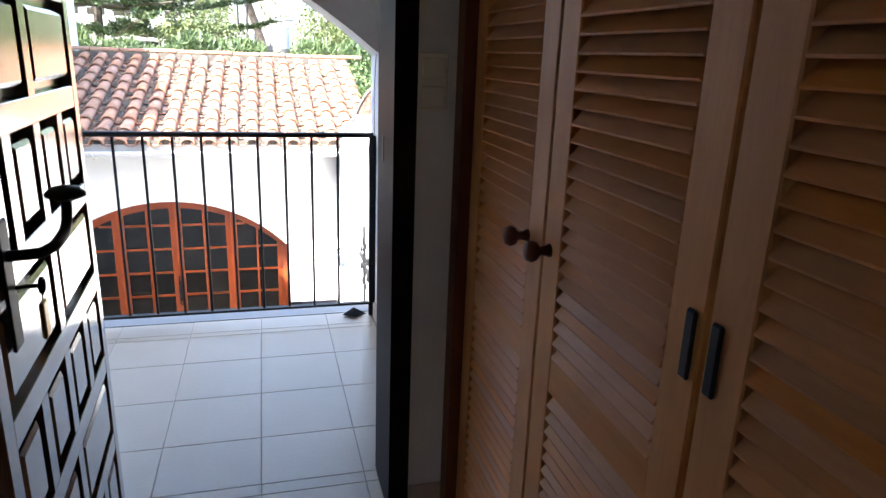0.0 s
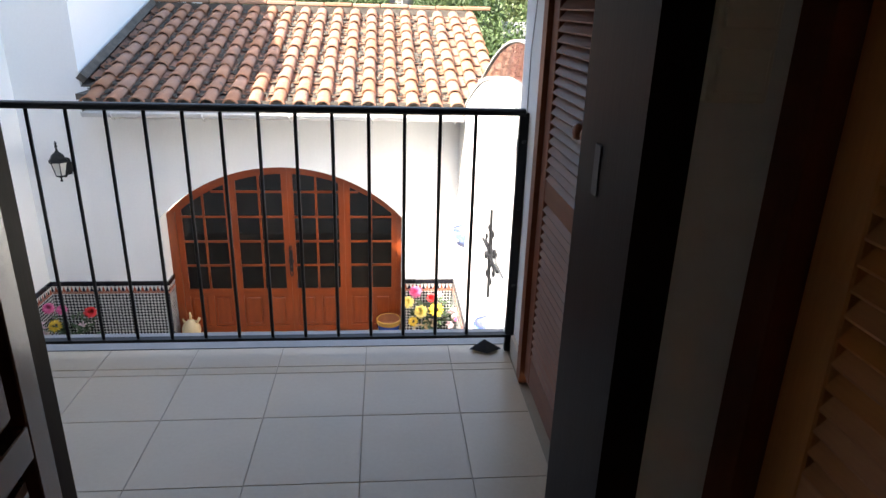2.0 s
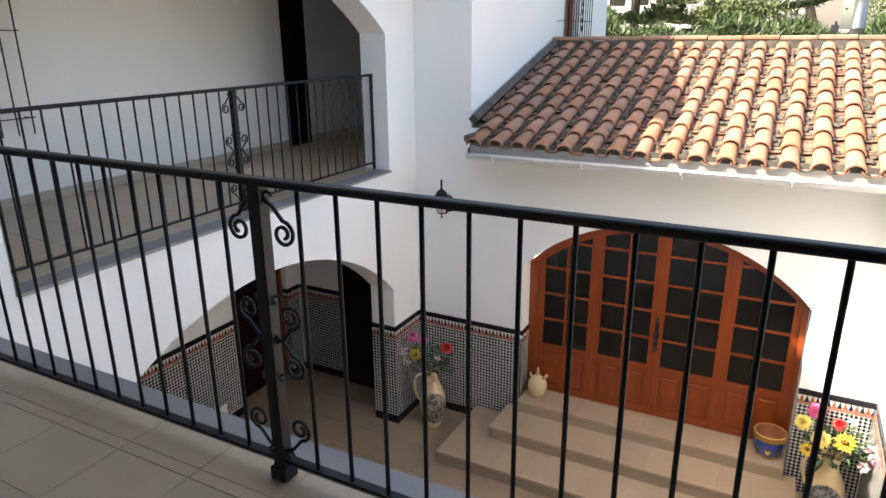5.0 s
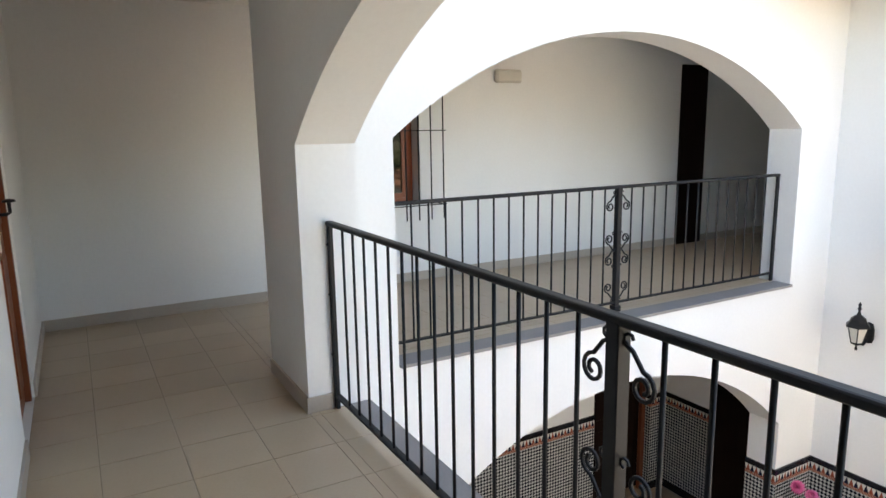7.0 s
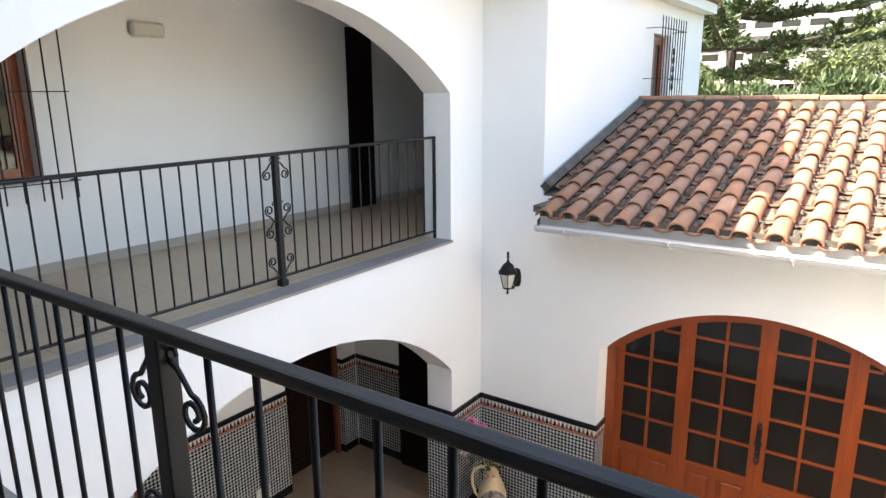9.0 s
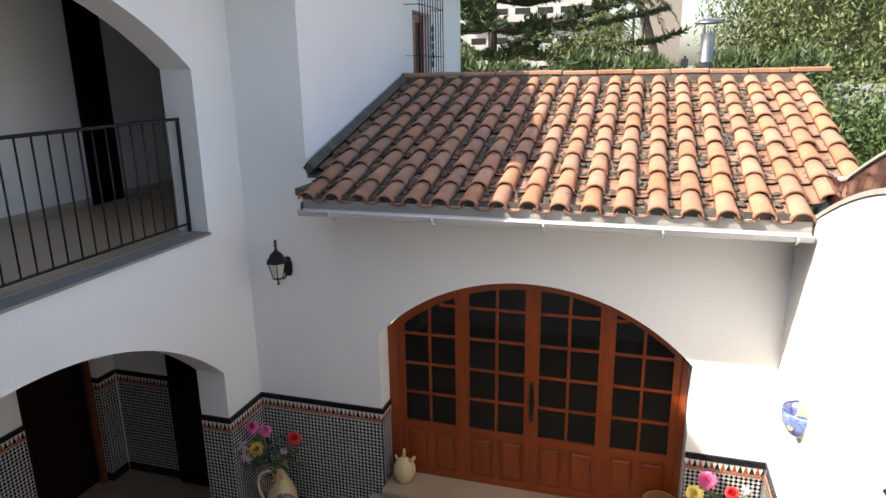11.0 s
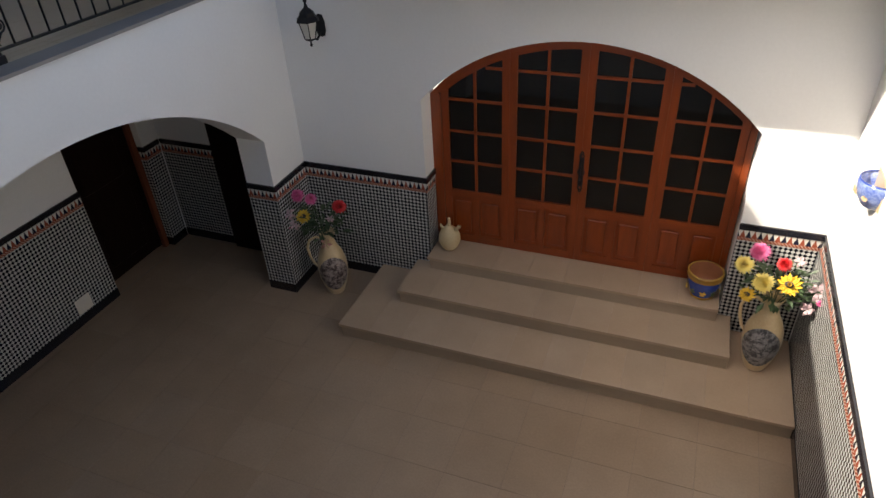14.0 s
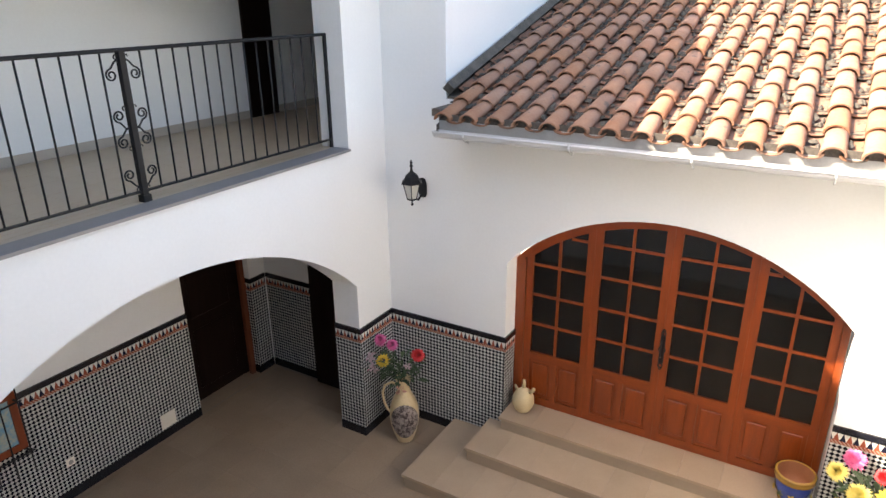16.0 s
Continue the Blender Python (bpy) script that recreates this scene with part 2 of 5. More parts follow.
    "bark": surface("bark", (0.060, 0.045, 0.034), (0.035, 0.027, 0.022), 0.9, 3, 30, 0.6, depth=0.02),
    "facade": surface("far_white_render", (0.36, 0.355, 0.35), (0.31, 0.305, 0.30), 0.85, 0.3, 4, 0.0),
    "facade_tan": surface("far_tan_render", (0.21, 0.185, 0.16), (0.18, 0.16, 0.14), 0.85, 0.3, 4, 0.0),
    "earth": surface("dry_ground", (0.22, 0.19, 0.13), (0.14, 0.14, 0.07), 0.95, 0.3, 6, 0.3),
    "frost": surface("frosted_lamp_glass", (0.62, 0.60, 0.54), (0.56, 0.54, 0.48), 0.4, 10, 60, 0.0),
    "concrete": surface("grey_coping", (0.34, 0.33, 0.31), (0.26, 0.25, 0.235), 0.8, 4, 60, 0.3),
}

for dull, level in (("iron", 0.25), ("iron_grey", 0.25), ("dark_wood", 0.08), ("red_wood", 0.3), ("red_wood_h", 0.25), ("pine", 0.35), ("pine_h", 0.3), ("steel", 0.3)):
    M[dull].node_tree.nodes["Principled BSDF"].inputs["Specular IOR Level"].default_value = level
for tile in ("checker", "frieze", "rope"):
    M[tile].node_tree.nodes["Principled BSDF"].inputs["Specular IOR Level"].default_value = 0.15

# ---- mesh helpers ----
def part(name, bm, material, parent=None, label="", smooth=False, kind="", category=""):
    me = bpy.data.meshes.new(name)
    bm.to_mesh(me)
    bm.free()
    if smooth:
        for f in me.polygons:
            f.use_smooth = True
    for mt in (material if isinstance(material, (list, tuple)) else (material,)):
        me.materials.append(mt)
    ob = new(name, me)
    ob.parent = parent
    return tagged(ob, label, category, "", kind)


def thing(name, label, category, at=(0, 0, 0), group="", rz=0.0):
    ob = new(name)
    ob.location = at
    ob.rotation_euler = (0, 0, radians(rz))
    ob.empty_display_size = 0.1
    return tagged(ob, label, category, group)


def box(bm, x0, x1, y0, y1, z0, z1, bevel=0.0):
    r = bmesh.ops.create_cube(bm, size=1.0, matrix=Matrix.LocRotScale(((x0 + x1) / 2, (y0 + y1) / 2, (z0 + z1) / 2), None, (abs(x1 - x0), abs(y1 - y0), abs(z1 - z0))))
    if bevel:
        es = list({e for v in r["verts"] for e in v.link_edges})
        bmesh.ops.bevel(bm, geom=es, offset=bevel, segments=1, affect="EDGES", profile=0.5)
    return bm


def boxed(*a, bevel=0.0):
    return box(bmesh.new(), *a, bevel=bevel)


def tube(bm, pts, r, sides=8, closed=False, radii=None):
    """A round bar along points."""
    pts = [Vector(p) for p in pts]
    rings = []
    n = len(pts)
    ref = None
    for i, p in enumerate(pts):
        a = pts[(i - 1) % n] if (i or closed) else p
        b = pts[(i + 1) % n] if (i < n - 1 or closed) else p
        d = (b - a).normalized()
        if ref is None:
            ref = Vector((0, 0, 1)) if abs(d.z) < 0.9 else Vector((1, 0, 0))
        s = d.cross(ref).normalized()
        ref = s.cross(d).normalized()
        rr = radii[i] if radii else r
        rings.append([bm.verts.new(p + (s * math.cos(k * math.tau / sides) + ref * math.sin(k * math.tau / sides)) * rr) for k in range(sides)])
    for i in range(n if closed else n - 1):
        A, B = rings[i], rings[(i + 1) % n]
        for k in range(sides):
            bm.faces.new((A[k], A[(k + 1) % sides], B[(k + 1) % sides], B[k]))
    if not closed:
        bm.faces.new(rings[0][::-1])
        bm.faces.new(rings[-1])
    return bm


def lathe(bm, prof, sides=20, at=(0, 0, 0), squash=1.0):
    """Turn a profile of (radius, height) round the upright axis."""
    ax, ay, az = at
    rings = []
    for r, z in prof:
        if r < 1e-5:
            rings.append([bm.verts.new((ax, ay, az + z))])
        else:
            rings.append([bm.verts.new((ax + r * math.cos(k * math.tau / sides), ay + squash * r * math.sin(k * math.tau / sides), az + z)) for k in range(sides)])
    for A, B in zip(rings, rings[1:]):
        for k in range(sides):
            j = (k + 1) % sides
            if len(A) == 1 and len(B) == 1:
                continue
            if len(A) == 1:
                bm.faces.new((A[0], B[j], B[k]))
            elif len(B) == 1:
                bm.faces.new((A[k], A[j], B[0]))
            else:
                bm.faces.new((A[k], A[j], B[j], B[k]))
    bmesh.ops.recalc_face_normals(bm, faces=bm.faces)
    return bm


def arch_z(u, a, b, spring, crown):
    """Height of a segmental arch between a and b."""
    h, s = (b - a) / 2, crown - spring
    if s < 1e-6:
        return crown
    R = (h * h + s * s) / (2 * s)
    return crown - R + math.sqrt(max(R * R - (u - (a + b) / 2) ** 2, 0))


def wall(name, axis, plane, thick, u0, u1, z0, z1, openings=(), material=None, steps=28, kind="structure", label=""):
    """An upright wall with openings (a, b, bottom, spring, crown). axis 'x': it stands at x = plane and runs along y; its body goes from plane to plane + thick."""
    bm = bmesh.new()
    cuts = {u0, u1}
    for a, b, lo, sp, cr in openings:
        n = steps if cr > sp else 1
        cuts |= {a + (b - a) * i / n for i in range(n + 1)}
    cuts = sorted(cuts)
    P = (lambda u, v, z: (v, u, z)) if axis == "x" else (lambda u, v, z: (u, v, z))
    near, far = plane, plane + thick

    def face(*pts):
        bm.faces.new([bm.verts.new(p) for p in pts])

    for a, b in zip(cuts, cuts[1:]):
        if b - a < 1e-6:
            continue
        holes = sorted((o for o in openings if o[0] - 1e-6 <= a and b <= o[1] + 1e-6), key=lambda o: o[2])
        edges = [(z0, z0)]
        for o in holes:
            if o[2] > z0 + 1e-6:
                edges.append((o[2], o[2]))
            else:
                edges.pop()
            edges.append((arch_z(a, *o[:2], *o[3:]), arch_z(b, *o[:2], *o[3:])))
        edges.append((z1, z1))
        for (la, lb), (ha, hb) in zip(edges[::2], edges[1::2]):
            face(P(a, near, la), P(b, near, lb), P(b, near, hb), P(a, near, ha))
            face(P(a, far, la), P(a, far, ha), P(b, far, hb), P(b, far, lb))
            face(P(a, near, la), P(a, far, la), P(b, far, lb), P(b, near, lb))
            face(P(a, near, ha), P(b, near, hb), P(b, far, hb), P(a, far, ha))
    for u, lo, hi in [(u0, z0, z1), (u1, z0, z1)] + [(o[0], o[2], o[3]) for o in openings] + [(o[1], o[2], o[3]) for o in openings]:
        face(P(u, near, lo), P(u, far, lo), P(u, far, hi), P(u, near, hi))
    bmesh.ops.remove_doubles(bm, verts=bm.verts, dist=1e-5)
    bmesh.ops.recalc_face_normals(bm, faces=bm.faces)
    return part(name, bm, material or M["plaster"], None, label, kind=kind)


def slab(name, x0, x1, y0, y1, z0, z1, material, label="", kind="structure"):
    return part(name, boxed(x0, x1, y0, y1, z0, z1), material, None, label, kind=kind)


# ---- large structure ----
ARCH_UP = (6.42, 10.385, -0.02, 1.40, 2.105)
ARCH_LOW = (6.42, 10.385, ZG, -1.37, -0.53)
TOP = 2.75
wall_left = wall("wall_left", "x", XL, -T, YB, 10.95, ZG, TOP, [ARCH_UP, ARCH_LOW], label="white plastered wall with one arch over another")
wall_gallery = wall("wall_gallery", "y", YB, -T, XL - T, 3.2, -0.3, 2.45, [(-1.80, 2.27, -0.02, 1.38, 2.10)], label="white plastered wall with a wide segmental arch")
wall_far = wall("wall_far", "y", YF, 0.31, XL, XR, ZG, 0.42, [(-0.85, 1.96, ZG, -1.05, -0.44)], label="white plastered wall with an arched door opening")
tower_front = slab("tower_wall_front", XL - T, -1.5, YF, YF + 0.3, 0.42, 2.53, M["plaster"])
tower_low = slab("tower_wall_low", XL - T, XL, YF, YF + 0.3, ZG, 0.42, M["plaster"])
tower_side = wall("tower_wall_side", "x", -1.5, -0.3, YF + 0.3, 16.1, -0.4, 2.53, [(14.0, 14.75, 1.15, 2.12, 2.12)])
tower_back = slab("tower_wall_back", -4.6, -1.5, 16.1, 16.35, ZG, 2.53, M["plaster"])
# upper roofs: eaves, mostly unseen, sized to throw the shade on the tiled roof
slab("eave_slab_tower", -4.6, -1.30, 10.0, 16.3, 2.53, 2.66, M["plaster"], kind="structure")
# unseen extra slab that pushes the tower's shade edge farther out
slab("roof_body_tower", -4.6, -1.22, 10.0, 16.3, 2.74, 2.95, M["plaster"], kind="structure")
slab("eave_slab_wing", -4.6, -1.68, 5.8, 10.0, 2.752, 3.0, M["plaster"], kind="structure")
slab("roof_slab_gallery", -4.6, 3.3, 0.6, 5.71, 2.552, 2.62, M["plaster"], kind="structure")

# galleries
slab("gallery_floor_base", -4.45, 2.29, YW - 0.2, YB - 0.006, -0.30, -0.0025, M["grout"])
slab("wing_floor_base", -4.45, XL - 0.30, YB - 0.005, 13.4, -0.30, -0.0025, M["grout"])
slab("ceiling_gallery", -4.45, 2.6, 0.9, YB - T, ZC, ZC + 0.1, M["ceiling"], kind="structure")
slab("ceiling_wing", -4.45, XL - T, YB - T, 13.4, ZC, ZC + 0.1, M["ceiling"], kind="structure")
wall_wing = wall("wall_wing_back", "x", XW, -0.3, YW, 13.4, -0.3, ZC, [(6.75, 7.66, 0.74, 2.05, 2.05)])
slab("wall_wing_end", XW, -2.4, 13.3, 13.5, 0, ZC, M["plaster"])
slab("wall_wing_right", XL - T - 0.02, XL - T, 11.25, 13.3, 0, ZC, M["plaster"])
wall_back = wall("wall_gallery_back", "y", YW, -0.22, XW, 1.12, -0.3, ZC, [(-2.82, -2.02, 0.0, 2.08, 2.08), (-0.40, 0.40, 1.15, 2.05, 2.05)])
wall("wall_gallery_door_head", "y", YW, -0.22, 1.12, 2.112, 2.05, ZC)
slab("wall_jamb_right", 2.112, 2.6, 4.23, YW, -0.0, ZC, M["room_plaster"])
# side wall on the gallery, with the louvred cupboard in it
wall("wall_gallery_right", "x", 2.29, 0.25, YW, YB - T, 0.0, ZC, [(4.455, 5.66, 0.0, 2.05, 2.05)])
# dark sheet giving the shade behind the louvres
slab("wall_cupboard_back", 2.541, 2.56, YW, YB - T, 0.0, ZC, M["unlit_room"])

# unseen slabs added round the arcade to keep stray sunlight out
slab("ceiling_arcade", -5.6, -4.452, 5.2, 11.4, -0.32, -0.2, M["ceiling"])
slab("wall_arcade_outer", -5.598, -5.402, 5.2, 11.4, ZG, -0.32, M["plaster"])
slab("wall_arcade_near", -5.402, XL - T, 4.9, 5.2, ZG, -0.32, M["plaster"])
slab("wall_arcade_outer_back", -5.402, -2.2, 11.202, 11.4, ZG, -0.32, M["plaster"])

# first room
slab("room_floor_base", -1.2, 2.6, 0.9, YW - 0.2, -0.30, -0.0025, M["grout"])
slab("room_wall_left", -1.2, -1.0, 0.9, YW - 0.22, 0, ZC, M["room_plaster"])
# unseen rear opening, added and sized to let light onto the cupboard doors
wall("room_wall_rear", "y", 0.9, -0.2, -1.2, 2.6, 0.0, ZC, [(0.1, 0.4, 1.5, 1.9, 1.9)], M["room_plaster"])
slab("room_wall_right", 2.60, 2.75, 0.9, YW, 0, ZC, M["room_plaster"])

# courtyard
slab("courtyard_ground", -6.5, XR + 0.2, 4.0, 13.5, ZG - 0.3, ZG - 0.0025, M["court_joint"])
slab("wall_under_gallery", XL - T, XR, YB - 0.2, YB, ZG, -0.3, M["plaster"])

def right_wall():
    """The white side wall, its top humped like an arch."""
    bm = bmesh.new()
    ys = [5.6 + i * 0.1 for i in range(54)] + [10.95]

    def top(y):
        if y > 10.6:
            return 0.27
        if y < 6.4:
            return 0.27
        return 0.27 + 0.54 * math.sin(math.pi * (10.6 - y) / 4.2) ** 0.95

    for a, b in zip(ys, ys[1:]):
        for x in (XR, XR + 0.22):
            q = [(x, a, ZG), (x, b, ZG), (x, b, top(b)), (x, a, top(a))]
            bm.faces.new([bm.verts.new(p) for p in (q if x > XR else q[::-1])])
        bm.faces.new([bm.verts.new(p) for p in ((XR, a, top(a)), (XR + 0.22, a, top(a)), (XR + 0.22, b, top(b)), (XR, b, top(b)))])
    bmesh.ops.remove_doubles(bm, verts=bm.verts, dist=1e-5)
    bmesh.ops.recalc_face_normals(bm, faces=bm.faces)
    w = part("wall_right", bm, M["plaster"], None, "sunlit white wall with a humped top", kind="structure")
    # grey coping and a row of upright glazed tiles behind it
    bm = bmesh.new()
    for a, b in zip(ys, ys[1:]):
        if a < 6.3 or b > 10.97:
            continue
        za, zb = top(a), top(b)
        P = [(XR - 0.01, a, za + 0.003), (XR + 0.23, a, za + 0.003), (XR + 0.23, b, zb + 0.003), (XR - 0.01, b, zb + 0.003)]
        lo = [bm.verts.new(p) for p in P]
        hi = [bm.verts.new((p[0], p[1], p[2] + 0.03)) for p in P]
        for f in ((hi[0], hi[1], hi[2], hi[3]), (lo[0], hi[0], hi[3], lo[3]), (lo[1], lo[2], hi[2], hi[1])):
            bm.faces.new(f)
    bmesh.ops.recalc_face_normals(bm, faces=bm.faces)
    part("coping", bm, M["concrete"], w)
    rnd = random.Random(3)
    y = 11.10
    while y > 6.6:
        wdt = rnd.choice((0.10, 0.14, 0.18))
        za = max(top(min(y, 10.59)), 0.29) + 0.034
        zb = top(y - wdt) + 0.034
        bm = bmesh.new()
        H = 0.26
        x0, lean = XR + 0.12, 0.05
        pts = [(x0, y, za), (x0, y - wdt + 0.006, zb), (x0 + lean, y - wdt + 0.006, zb + H), (x0 + lean, y, za + H)]
        f = [bm.verts.new(p) for p in pts]
        g = [bm.verts.new((p[0] + 0.02, p[1], p[2])) for p in pts]
        bm.faces.new(f)
        bm.faces.new(g[::-1])
        for i in range(4):
            bm.faces.new((f[i], g[i], g[(i + 1) % 4], f[(i + 1) % 4]))
        bmesh.ops.recalc_face_normals(bm, faces=bm.faces)
        part("glazed_tile", bm, M["glazed_red"], w)
        y -= wdt
    # grouted backing and white edging over the tiles
    bm = bmesh.new()
    for a, b in zip(ys, ys[1:]):
        if a < 6.95 or b > 10.76:
            continue
        za, zb = max(top(min(a, 10.59)), 0.29), max(top(min(b, 10.59)), 0.29)
        P = lambda x, y, z: bm.verts.new((x, y, z))
        bm.faces.new((P(XR + 0.141, a, za), P(XR + 0.141, b, zb), P(XR + 0.19, b, zb + 0.30), P(XR + 0.19, a, za + 0.30)))
        for x0, x1, h0, h1 in ((XR + 0.155, XR + 0.24, 0.296, 0.315),):
            q = [P(x0, a, za + h1), P(x1, a, za + h1), P(x1, b, zb + h1), P(x0, b, zb + h1)]
            r = [P(x0, a, za + h0), P(x0, b, zb + h0)]
            bm.faces.new(q)
            bm.faces.new((r[0], q[0], q[3], r[1]))
    bmesh.ops.recalc_face_normals(bm, faces=bm.faces)
    part("edging", bm, M["concrete"], w)
    return w


wall_right = right_wall()

# arcade room behind the lower left arch
wall_arcade = wall("wall_arcade", "x", -4.04, -0.3, 5.6, 9.75, ZG, -0.3)
slab("wall_arcade_back", -5.2, XL, 11.0, 11.2, ZG, -0.3, M["plaster"])
slab("wall_arcade_side", -5.4, -5.2, 9.4, 11.2, ZG, -0.3, M["plaster"])
slab("wall_arcade_pilaster", -5.2, -4.12, 10.75, 11.0, ZG, -0.3, M["plaster"])
slab("wall_arcade_near", -5.2, XL - T, 5.4, 5.6, ZG, -0.3, M["plaster"])
slab("wall_arcade_inner", -5.2, -4.34, 9.4, 9.75, ZG, -0.3, M["plaster"])


def dado(parent, axis, plane, out, u0, u1, z0=ZG, z1=ZD):
    """Tiled dado on a wall face: field, base, rope, frieze and cap. out: which way the face looks."""
    def strip(nm, za, zb, d, mt):
        if axis == "x":
            b = boxed(plane, plane + out * d, u0, u1, za, zb)
        else:
            b = boxed(u0, u1, plane, plane + out * d, za, zb)
        part(nm, b, mt, parent)
    if z0 == ZG:
        strip("dado_base", z0, z0 + 0.10, 0.016, M["black_tile"])
        z0 += 0.10
    strip("dado_field", z0, z1 - 0.155, 0.010, M["checker"])
    strip("dado_rope", z1 - 0.155, z1 - 0.127, 0.014, M["rope"])
    strip("dado_frieze", z1 - 0.127, z1 - 0.055, 0.011, M["frieze"])
    strip("dado_cap", z1 - 0.055, z1, 0.018, M["black_tile"])


dado(wall_left, "x", XL, 1, 10.385, 10.932)
dado(wall_left, "y", 10.385, -1, XL - T, XL + 0.018)
dado(wall_far, "y", YF, -1, XL + 0.001, -0.85)
dado(wall_far, "y", YF, -1, 1.96, XR - 0.019)
dado(wall_far, "x", -0.85, 1, YF - 0.018, YF + 0.215)
dado(wall_right, "x", XR, -1, 6.03, YF)
dado(wall_arcade, "x", -4.04, 1, 5.62, 9.75)
dado(wall_arcade, "y", 11.0, -1, -4.1, -3.36)
dado(wall_arcade, "x", -4.12, 1, 10.75, 10.98)
dado(wall_arcade, "y", 10.75, -1, -5.1, -4.10)


# steps before the arched door
def steps():
    s = thing("stone_steps", "three beige stone steps before the arched door", "steps", (0.5, 10.6, ZG))
    o = Vector((0.5, 10.6, ZG))
    rows = [(ZG, ZG + 0.155, -1.41, XR - 0.02, 9.90, YF - 0.02), (ZG + 0.155, ZG + 0.31, -0.99, 2.07, 10.375, YF - 0.02), (ZG + 0.31, ZG + 0.455, -0.83, 1.945, 10.80, YF + 0.25)]
    for za, zb, x0, x1, y0, y1 in rows:
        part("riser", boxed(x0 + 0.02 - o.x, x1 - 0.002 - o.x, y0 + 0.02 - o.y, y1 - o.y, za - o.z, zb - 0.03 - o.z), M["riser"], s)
        n = round((x1 - x0) / 0.34)
        for i in range(n):
            a, b = x0 + (x1 - x0) * i / n, x0 + (x1 - x0) * (i + 1) / n
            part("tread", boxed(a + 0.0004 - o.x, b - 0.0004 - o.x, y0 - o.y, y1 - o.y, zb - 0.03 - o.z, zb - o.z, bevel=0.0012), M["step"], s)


steps()

# ---- railings ----
def c_scrolls(bm, side, z, ways):
    """A pair of S-curves between the post and its neighbour at height z."""
    for v in ways:
        c = Vector((side * 0.083, 0, z + v * 0.085))
        pts = [(side * 0.020, 0, z - v * 0.01), (side * 0.050, 0, z + v * 0.005)]
        n = 20
        spiral = []
        for i in range(n + 1):
            a = -math.pi / 2 + i / n * 1.45 * math.tau
            r = 0.040 * (1 - 0.68 * i / n)
            spiral.append((c.x + side * r * math.cos(a), 0, c.z + v * r * math.sin(a)))
        tube(bm, pts[:2] + spiral, 0.006, 6)
    # small curls against the post
    for v in (ways if len(ways) > 1 else (-ways[0],)):
        cp = (side * 0.036, z + v * (0.13 if len(ways) > 1 else 0.022))
        tube(bm, [(cp[0] + 0.014 * math.cos(k * 0.9), 0, cp[1] + 0.014 * math.sin(k * 0.9)) for k in range(6)], 0.0045, 6)


def balustrade(label, length, at, rz):
    """A railing centred on its middle post, running along its own x."""
    r = thing("balustrade", label, "railing", at, "iron railings of the gallery", rz)
    h = length / 2
    top = boxed(-h, h, -0.022, 0.022, 0.975, 1.0)
    bmesh.ops.bevel(top, geom=[e for e in top.edges if abs(e.verts[0].co.x - e.verts[1].co.x) > 1], offset=0.011, segments=3, affect="EDGES", profile=0.5)
    part("handrail", top, M["iron"], r, "thick black iron handrail")
    part("bottom_rail", boxed(-h, h, -0.015, 0.015, 0.068, 0.080), M["iron"], r)
    for s in (-1, 1):
        b = boxed(s * h - 0.020, s * h + 0.020, -0.011, 0.011, 0.0, 0.985, bevel=0.003)
        p = part("end_post", b, M["iron"], r)
        for z in (0.30, 0.62, 0.88):
            bb = bmesh.new()
            bmesh.ops.create_cone(bb, cap_ends=True, segments=8, radius1=0.008, radius2=0.006, depth=0.01, matrix=Matrix.Translation((s * h, -0.015, z)) @ Matrix.Rotation(radians(90), 4, "X"))
            part("bolt", bb, M["iron_grey"], p)
    b = boxed(-0.022, 0.022, -0.022, 0.022, 0.0, 0.985, bevel=0.003)
    box(b, -0.032, 0.032, -0.032, 0.032, 0.0, 0.05, bevel=0.004)
    part("middle_post", b, M["iron"], r)
    for side in (-1, 1):
        for z, ways in ((0.925, (-1,)), (0.50, (1, -1)), (0.115, (1,))):
            bm = bmesh.new()
            c_scrolls(bm, side, z, ways)
            part("scroll", bm, M["iron"], r)
    mesh = None
    for s in (-1, 1):
        for i in range(14):
            x = s * (0.143 + 0.1305 * i) * h / 2.02
            if mesh is None:
                bm = bmesh.new()
                tube(bm, [(0, 0, 0.075), (0, 0, 0.98)], 0.0068, 8)
                ob = part("baluster", bm, M["iron"], r, smooth=True)
                mesh = ob.data
            else:
                ob = new("baluster", mesh)
                ob.parent = r
            ob.location = (x, 0, 0)
    return r


balustrade("black wrought-iron gallery railing with scrolls, facing the arched door", 4.04, (0.235, 5.86, 0.0), 0)
balustrade("black wrought-iron railing with a scrolled middle post in the side arch", 3.93, (-2.385, 8.41, 0.0), 90)

# sills under the railings
slab("sill_side_arch", XL - 0.155, XL + 0.03, 6.425, 10.38, -0.019, 0.003, M["sill"])
slab("sill_front_arch", -1.795, 2.265, 5.912, YB + 0.03, -0.019, 0.003, M["sill"])


